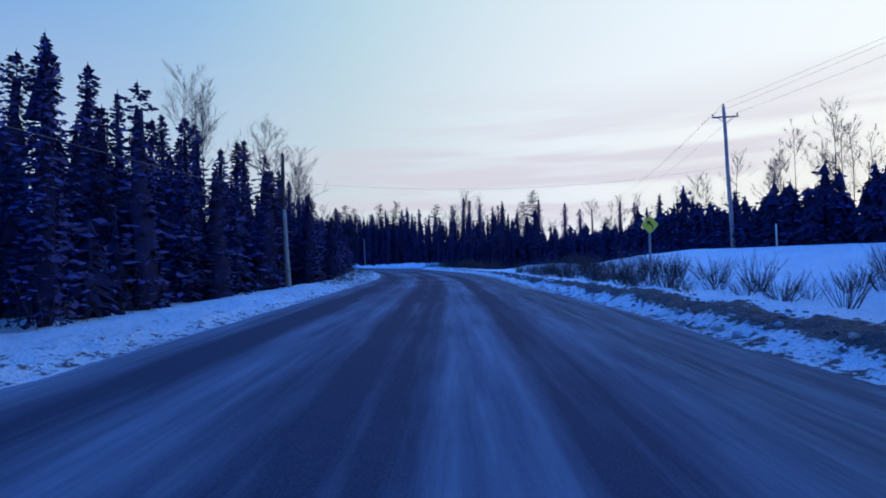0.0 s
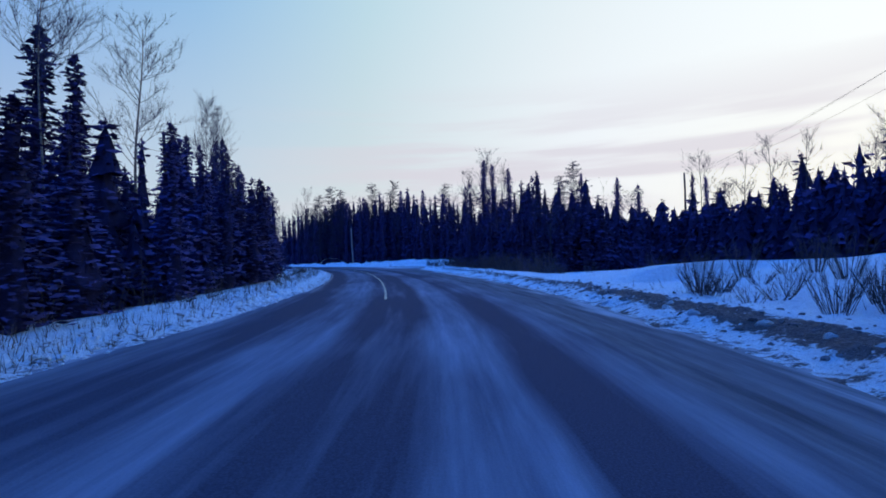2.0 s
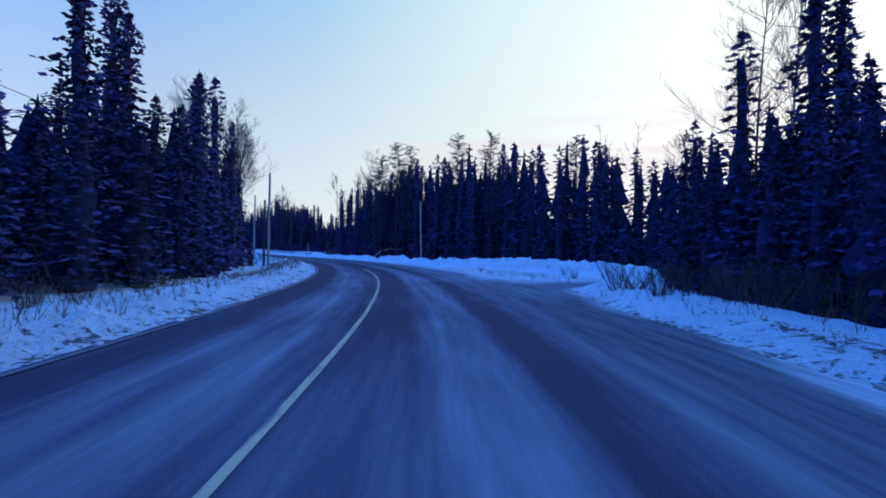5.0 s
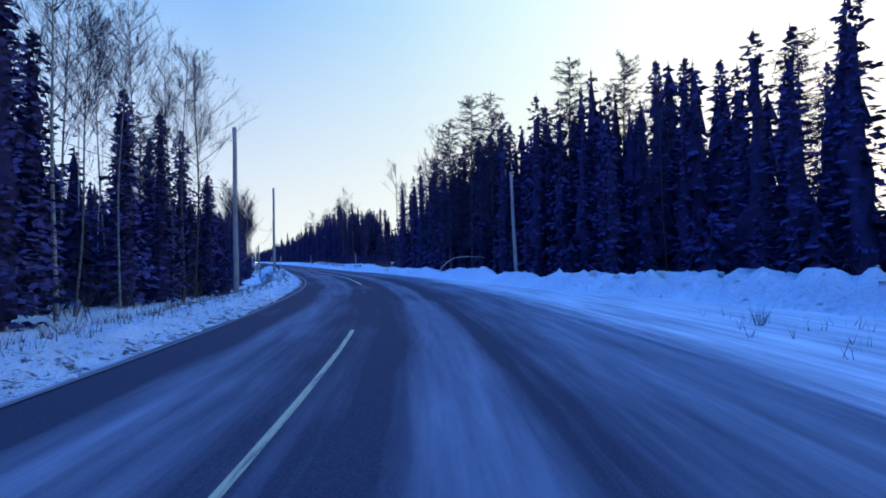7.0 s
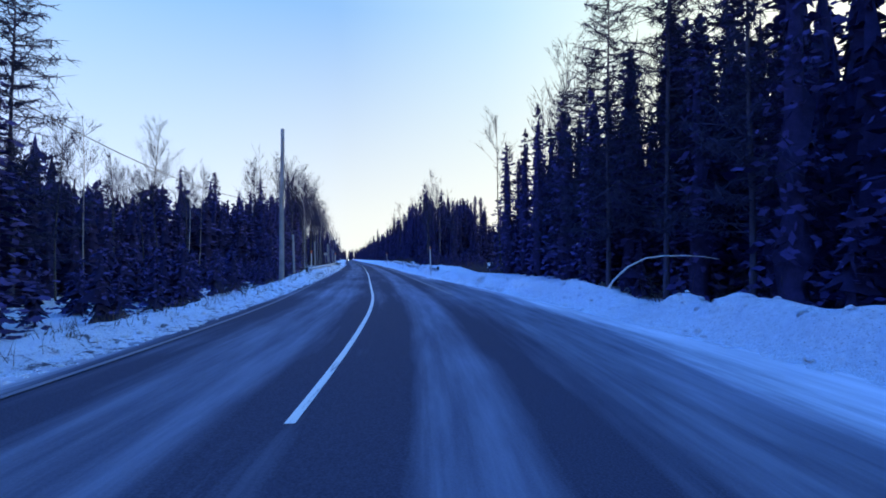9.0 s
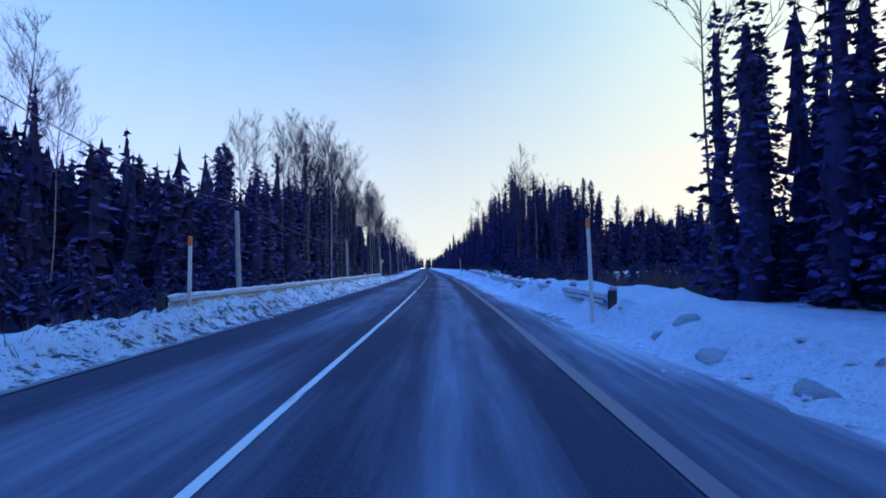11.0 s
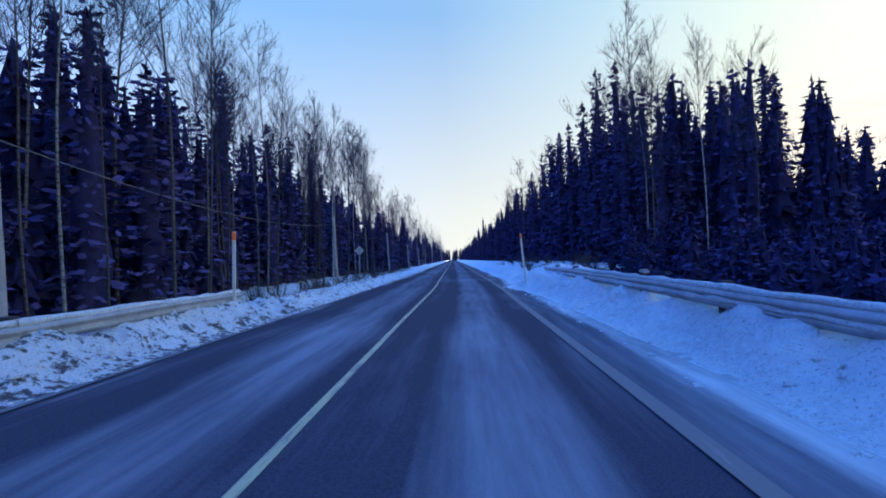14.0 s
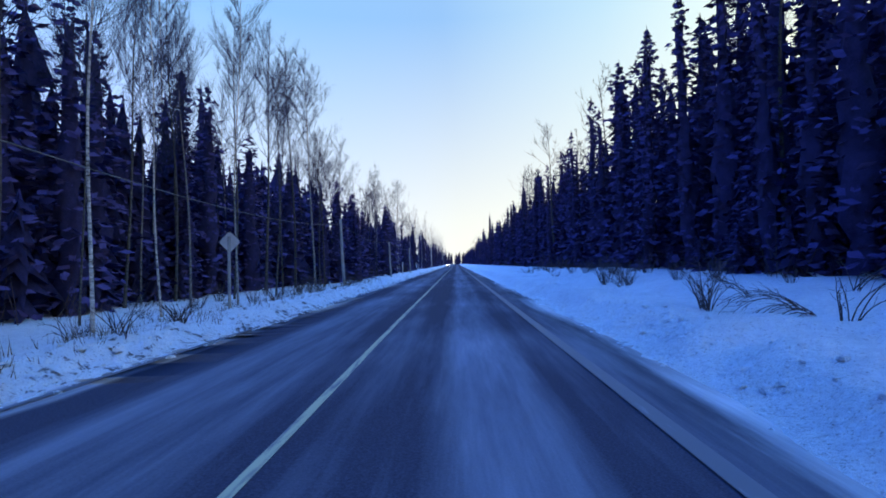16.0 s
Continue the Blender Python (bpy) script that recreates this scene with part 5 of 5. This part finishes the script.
# the utility pole on the rise, with its crossarm
ux, uy = 26.9, 40.2
uz = ground_at(ux, uy)
up = thing("utility_pole", Matrix.Translation((ux, uy, uz - 0.05)) @ Matrix.Rotation(radians(-2), 4, "Y"), "tall wooden utility pole with a crossarm standing on the snowy rise", "utility pole")
UH = 15.0 - uz
part_mesh("pole", pole_mesh(UH, 0.19, 0.13).mesh("pole", [M_POLE], True), up)
bm = bmesh.new()
part("crossarm", box(bm, (2.4, 0.11, 0.13), (0, -0.17, UH - 1.0), bevel=0.012), M_POLE, up, "square timber crossarm")
for s in (-1, 1):
    bm = bmesh.new()
    part("brace", box(bm, (0.92, 0.03, 0.05), (s * 0.4, -0.22, UH - 1.33), Matrix.Rotation(s * -0.72, 4, "Y")), M_STEEL, up)
for x, z in ((-1.1, UH - 0.93), (1.1, UH - 0.93), (0, UH)):
    H = Heap()
    H.tube([(x, -0.17 if x else 0, z + h) for h in (0, 0.08, 0.09, 0.16, 0.17, 0.24, 0.27)], [0.025, 0.03, 0.075, 0.075, 0.05, 0.06, 0.01], 10)
    part_mesh("insulator", H.mesh("insulator", [M_GLASS], True), up)
M = up.matrix_basis
for x, z in ((-1.1, UH - 0.68), (1.1, UH - 0.68), (0, UH + 0.25)):
    a = M @ Vector((x, -0.17 if x else 0, z))
    cable([(32.5 + x, 92.0, 11.0), a, (a.x + 8, -25, 16.5)], 1.1, 0.009, "thin power line running along the rise")
wood_pole(*locate(30.5, 91.7), 11.4, "far utility pole among the low trees", 0.15, 0.11, mat=M_DARKPOLE, name="utility_pole")

# ---- signs and marker posts ----


def diamond(side, thick):
    bm = bmesh.new()
    vs = [bm.verts.new((x, 0, z)) for x, z in ((0, -side * 0.707), (side * 0.707, 0), (0, side * 0.707), (-side * 0.707, 0))]
    f = bm.faces.new(vs)
    bmesh.ops.bevel(bm, geom=list(bm.verts), offset=0.05, segments=4, affect="VERTICES")
    g = bmesh.ops.extrude_face_region(bm, geom=list(bm.faces))["geom"]
    bmesh.ops.translate(bm, vec=(0, thick, 0), verts=[v for v in g if isinstance(v, bmesh.types.BMVert)])
    bmesh.ops.recalc_face_normals(bm, faces=list(bm.faces))
    return bm


def sign(u, d, z_mid, yellow, label, lean=0.0):
    x, y = place(u, d)
    t = axis(u)[1]
    g = ground_at(x, y) - 0.1
    ob = thing("road_sign", Matrix.Translation((x, y, g)) @ Matrix.Rotation(math.atan2(-t.x, t.y) + (0.0 if yellow else math.pi), 4, "Z") @ Matrix.Rotation(radians(lean), 4, "Y"), label, "road sign")
    bm = bmesh.new()
    part("post", box(bm, (0.10, 0.10, z_mid - g + 0.25), (0, 0.07, (z_mid - g + 0.25) / 2), bevel=0.01), M_POLE, ob, "square grey timber post")
    bm = diamond(0.68, 0.012)
    bmesh.ops.translate(bm, vec=(0, 0, z_mid - g), verts=list(bm.verts))
    face = part("sign_panel", bm, M_SIGNBACK, ob, "grey aluminium diamond panel")
    if yellow:
        bm = diamond(0.655, 0.004)
        bmesh.ops.translate(bm, vec=(0, -0.006, z_mid - g), verts=list(bm.verts))
        part("sign_face", bm, M_SIGNY, face, "yellow-green reflective sign face")
        # bent arrow to the left
        bm = bmesh.new()
        pts = [(0.10, -0.24), (0.16, -0.24), (0.16, -0.02), (0.02, 0.13), (0.07, 0.18), (-0.16, 0.21), (-0.13, -0.02), (-0.06, 0.05), (0.10, -0.06)]
        f = bm.faces.new([bm.verts.new((x, -0.013, z_mid - g + z)) for x, z in pts])
        gm = bmesh.ops.extrude_face_region(bm, geom=[f])["geom"]
        bmesh.ops.translate(bm, vec=(0, 0.005, 0), verts=[v for v in gm if isinstance(v, bmesh.types.BMVert)])
        part("arrow", bm, M_BLACK, face, "black bent arrow pointing left")


sign(1.52, 10.3, 3.3, True, "yellow diamond curve warning sign on a timber post")
sign(17.55, -9.9, 2.75, False, "back of a grey diamond road sign on a post")


def marker(u, d, top, lean, label, tip=True):
    x, y = place(u, d)
    t = axis(u)[1]
    g = ground_at(x, y) - 0.1
    ob = thing("marker_post", Matrix.Translation((x, y, g)) @ Matrix.Rotation(math.atan2(-t.x, t.y), 4, "Z") @ Matrix.Rotation(radians(lean), 4, "Y"), label, "marker post", "marker posts at the guardrail ends")
    h = top - g
    bm = bmesh.new()
    part("post", box(bm, (0.09, 0.05, h), (0, 0, h / 2), bevel=0.012), M_POST, ob)
    if tip:
        bm = bmesh.new()
        part("reflector_tip", box(bm, (0.096, 0.056, 0.24), (0, 0, h - 0.13), bevel=0.012), M_ORANGE, ob, "bright orange reflective tip")


POSTL = "pale marker post with an orange tip at a guardrail end"
marker(11.85, 3.75, 2.75, -2, POSTL)
marker(15.79, 3.1, 2.8, -4.5, POSTL)
marker(15.0, -6.6, 2.6, 1, POSTL)
marker(11.9, -6.6, 2.4, 0, POSTL)
marker(1.9, 21.5, 3.6, 0, "small pale marker post on the snowy rise", False)
marker(20.6, -6.9, 1.9, 0, "far pale marker post in the snow", False)

# ---- guardrails ----


def guardrail(d, u0, u1, top, label, seed, cap, rise=0.0):
    rng = random.Random(seed)
    a, b = place(u0, d), place(u1, d)
    ob = thing("guardrail", Matrix.Translation((*a, 0)), label, "guardrail")
    length = 14.4

    def crest(u):
        return top + rise * smooth(13.2, 15.5, u)

    n = int((u1 - u0) * length / 3.8)
    # W profile: offset across and height
    prof = [(0.0, -0.155), (0.035, -0.135), (0.08, -0.085), (0.08, -0.065), (0.03, -0.015), (0.03, 0.015), (0.08, 0.065), (0.08, 0.085), (0.035, 0.135), (0.0, 0.155)]
    face = 1 if d < 0 else -1
    for k in range(n):
        us = [u0 + (u1 - u0) * (k + w) / n for w in (0.0, 0.5, 1.003)]
        vs, fs = [], []
        for back in (0.0, 0.006):
            for u in us:
                for off, z in prof:
                    x, y = place(u, d + face * (off - back))
                    vs.append((x - a[0], y - a[1], crest(u) - 0.16 + z + 0.015 * math.sin(u * 9)))
        m = len(prof)
        for s in range(2):
            base = s * 3 * m
            for i in range(2):
                for j in range(m - 1):
                    q = base + i * m + j
                    fs.append((q, q + 1, q + m + 1, q + m))
        for i in range(2):
            for j in (0, m - 1):
                q = i * m + j
                fs.append((q, q + m, q + 4 * m, q + 3 * m))
        part_mesh("rail", mesh_of("rail", vs, fs, [M_STEEL], smooth_shade=True), ob)
        # snow lying on the rail
        H = Heap()
        pts = [Vector((*place(u0 + (u1 - u0) * (k + w) / n, d - face * 0.05), crest(u0 + (u1 - u0) * (k + w) / n))) for w in np.linspace(0, 1, 9)]
        H.tube([(p.x - a[0], p.y - a[1], p.z + 0.005 + rng.uniform(-0.01, 0.02)) for p in pts], [rng.uniform(0.05, 0.085) for p in pts], 7)
        part_mesh("snow_cap", H.mesh("snow_cap", [M_SNOW], True), ob, "ridge of snow lying on the rail")
        if d > 0:
            H = Heap()
            pts = [Vector((*place(u0 + (u1 - u0) * (k + w) / n, d + face * 0.05), crest(u0 + (u1 - u0) * (k + w) / n))) for w in np.linspace(0, 1, 9)]
            H.tube([(p.x - a[0], p.y - a[1], p.z - 0.185 + rng.uniform(-0.012, 0.02)) for p in pts], [rng.uniform(0.03, 0.06) for p in pts], 7)
            part_mesh("snow_shelf", H.mesh("snow_shelf", [M_SNOW], True), ob, "snow packed in the rail's trough")
    for k in range(n + 1):
        u = u0 + (u1 - u0) * k / n
        x, y = place(u, d - face * 0.14)
        t = axis(u)[1]
        bm = bmesh.new()
        box(bm, (0.19, 0.19, 1.5), (x - a[0], y - a[1], crest(u) - 0.62), Matrix.Rotation(math.atan2(-t.x, t.y), 4, "Z"), 0.012)
        post = part("post", bm, M_DARKPOLE, ob, "square timber guardrail post")
        if rng.random() < cap:
            s = rng.uniform(0.10, 0.16) if d < 0 else rng.uniform(0.11, 0.15)
            part_mesh("snow_hat", LUMPS[rng.randrange(5)], post, "lump of snow on a post", Matrix.Translation((x - a[0], y - a[1], crest(u) + 0.13 + s * 0.2)) @ Matrix.Rotation(rng.random() * 6, 4, "Z") @ Matrix.Diagonal((s, s, s * 0.8, 1)))
    return ob


guardrail(-6.75, 11.85, 15.05, 0.82, "galvanised steel guardrail on timber posts with snow on top", 3, 0.2)
guardrail(4.35, 11.9, 15.98, 0.80, "steel guardrail half buried in ploughed snow", 4, 0.95, 0.24)

# ---- a bent sapling over the bank, and the car far down the road ----
H = Heap()
foot, tip = Vector((-30.8, 147.95, 0.2)), Vector((-26.77, 151.15, 1.65))
H.tube([foot.lerp(tip, w) + Vector((0, 0, h)) for w, h in ((-0.03, -0.5), (0.0, 0.0), (0.08, 0.45), (0.2, 0.83), (0.35, 0.98), (0.5, 0.86), (0.7, 0.58), (0.85, 0.33), (1.0, 0.0))], [0.05, 0.048, 0.044, 0.040, 0.036, 0.032, 0.026, 0.02, 0.01], 6)
tagged(new("bent_sapling", H.mesh("bent_sapling", [M_POST], True)), "bare bent sapling arching out of the snow bank", "sapling")
H = Heap()
H.tube([(-15.6, 144.2, -0.2), (-15.8, 144.6, 2.0), (-16.35, 145.3, 3.56), (-17.1, 147.2, 4.31), (-18.7, 147.3, 4.2), (-20.3, 147.2, 3.78)], [0.05, 0.045, 0.035, 0.03, 0.022, 0.01], 6)
tagged(new("bent_sapling", H.mesh("bent_sapling", [M_POST], True)), "pale dead sapling bent over among the dark spruces", "sapling")


def bowed_shrub(u, d, stems, length, way, fan, bow, label):
    """Long stems out of one root that lean over and hang their tips towards the snow."""
    x, y = place(u, d)
    z = ground_at(x, y)
    t = axis(u)[1]
    base = math.atan2(t.y, t.x) - radians(way)
    H = Heap()
    for _ in range(stems):
        a = base + radians(rng.uniform(-fan, fan))
        L = length * rng.uniform(0.6, 1.1)
        tilt = bow * rng.uniform(0.7, 1.25)
        p = Vector((x + rng.uniform(-0.12, 0.12), y + rng.uniform(-0.12, 0.12), z - 0.08))
        pts, rise = [p], radians(86) - 0.35 * tilt
        for k in range(8):
            p = p + Vector((math.cos(a) * math.cos(rise), math.sin(a) * math.cos(rise), math.sin(rise))) * (L / 8)
            rise -= tilt / 8
            a += rng.uniform(-0.09, 0.09)
            pts.append(p)
        H.tube(pts, [0.013 - 0.0012 * k for k in range(9)], 4)
        for _ in range(4):
            k = rng.randrange(3, 8)
            e = limb(rng, pts[k], (pts[k] - pts[k - 1]).normalized() + Vector((rng.uniform(-0.6, 0.6), rng.uniform(-0.6, 0.6), 0.15)), L * rng.uniform(0.12, 0.28), 2, 0.2, 0.0)
            H.tube(e, [0.005, 0.004, 0.002], 3)
    tagged(new("bowed_shrub", H.mesh("bowed_shrub", [M_SHRUB])), label, "shrub", "bowed shrubs")


rng = random.Random(77)
BOWED = "long bare stems bowed over onto the snow"
UPRIGHT = "upright tuft of bare stems standing in the snow"
for u, d, stems, length, way, fan, bow in ((16.72, 6.75, 9, 1.75, -75, 14, 2.2), (16.68, 6.6, 6, 1.5, -95, 12, 2.3), (16.95, 7.6, 6, 1.4, -60, 40, 1.5), (16.62, 6.6, 7, 1.6, 200, 30, 1.2),
                                           (16.60, 7.4, 4, 1.7, 110, 25, 1.9), (17.1, 8.3, 6, 1.3, -40, 60, 1.4), (16.85, 9.2, 7, 1.5, 200, 60, 1.3), (17.3, 9.0, 7, 1.4, 180, 80, 1.2), (17.9, 8.8, 8, 1.3, 180, 80, 1.2),
                                           (16.45, -8.0, 5, 1.4, 60, 40, 1.8), (16.55, -9.2, 5, 1.5, -70, 40, 1.7), (16.9, -10.0, 6, 1.5, 0, 90, 1.5), (15.9, -8.4, 7, 1.4, 30, 80, 1.6), (16.15, -9.0, 7, 1.5, 200, 80, 1.6)):
    bowed_shrub(u, d, stems, length, way, fan, bow, BOWED)
for u, d, stems, length in ((16.78, 5.3, 26, 1.15), (17.52, 6.2, 16, 1.15), (17.45, 6.9, 12, 1.0), (16.69, -6.6, 12, 1.0), (16.88, -6.9, 30, 0.7), (17.4, -7.2, 12, 0.9), (17.9, -7.4, 14, 0.9), (16.2, -7.6, 14, 0.8)):
    bowed_shrub(u, d, stems, length, 0, 180, 0.7, UPRIGHT)

H = Heap()
H.tube([(-14.2, 61.8, -0.4), (-14.3, 61.5, 0.5), (-14.45, 61.2, 1.5)], [0.045, 0.04, 0.03], 6)
tagged(new("leaning_stake", H.mesh("leaning_stake", [M_POST], True)), "thin pale stake leaning at the edge of the woods", "stake")

M_CAR = speckled("dark_car_paint", (0.03, 0.03, 0.035), (0.05, 0.05, 0.06), 2.0, 0.35, 0.02, spec=0.5)
M_TYRE = speckled("tyre_rubber", (0.015, 0.015, 0.015), (0.03, 0.03, 0.03), 5.0)
M_WINDOW = speckled("car_glass", (0.02, 0.02, 0.025), (0.03, 0.03, 0.035), 2.0, 0.08, 0.0, spec=0.6)
M_LAMP, nt, p = principled("headlight", 0.3)
p.inputs["Emission Color"].default_value, p.inputs["Emission Strength"].default_value = (1.0, 0.93, 0.8, 1), 14.0
px, py = place(32, -3.6)
car = thing("car", Matrix.Translation((px, py, 0.02)) @ Matrix.Rotation(math.atan2(-STRAIGHT.x, STRAIGHT.y) + math.pi, 4, "Z"), "dark car far down the road with headlights on", "car")
bm = bmesh.new()
box(bm, (1.8, 4.4, 0.62), (0, 0, 0.62), bevel=0.14)
part("body", bm, M_CAR, car, shade=True)
bm = bmesh.new()
box(bm, (1.56, 2.3, 0.62), (0, -0.2, 1.2), bevel=0.22)
part("cabin", bm, M_WINDOW, car, "dark glazed cabin", shade=True)
for sx in (-1, 1):
    bm = bmesh.new()
    box(bm, (0.34, 0.08, 0.17), (sx * 0.62, 2.19, 0.72), bevel=0.03)
    part("headlight", bm, M_LAMP, car, "lit white headlight")
    for sy in (-1.35, 1.4):
        H = Heap()
        H.tube([(sx * 0.9 - sx * 0.2 + sx * q, sy, 0.33) for q in (0, 0.02, 0.2, 0.22)], [0.25, 0.33, 0.33, 0.25], 16)
        part_mesh("wheel", H.mesh("wheel", [M_TYRE], True), car)
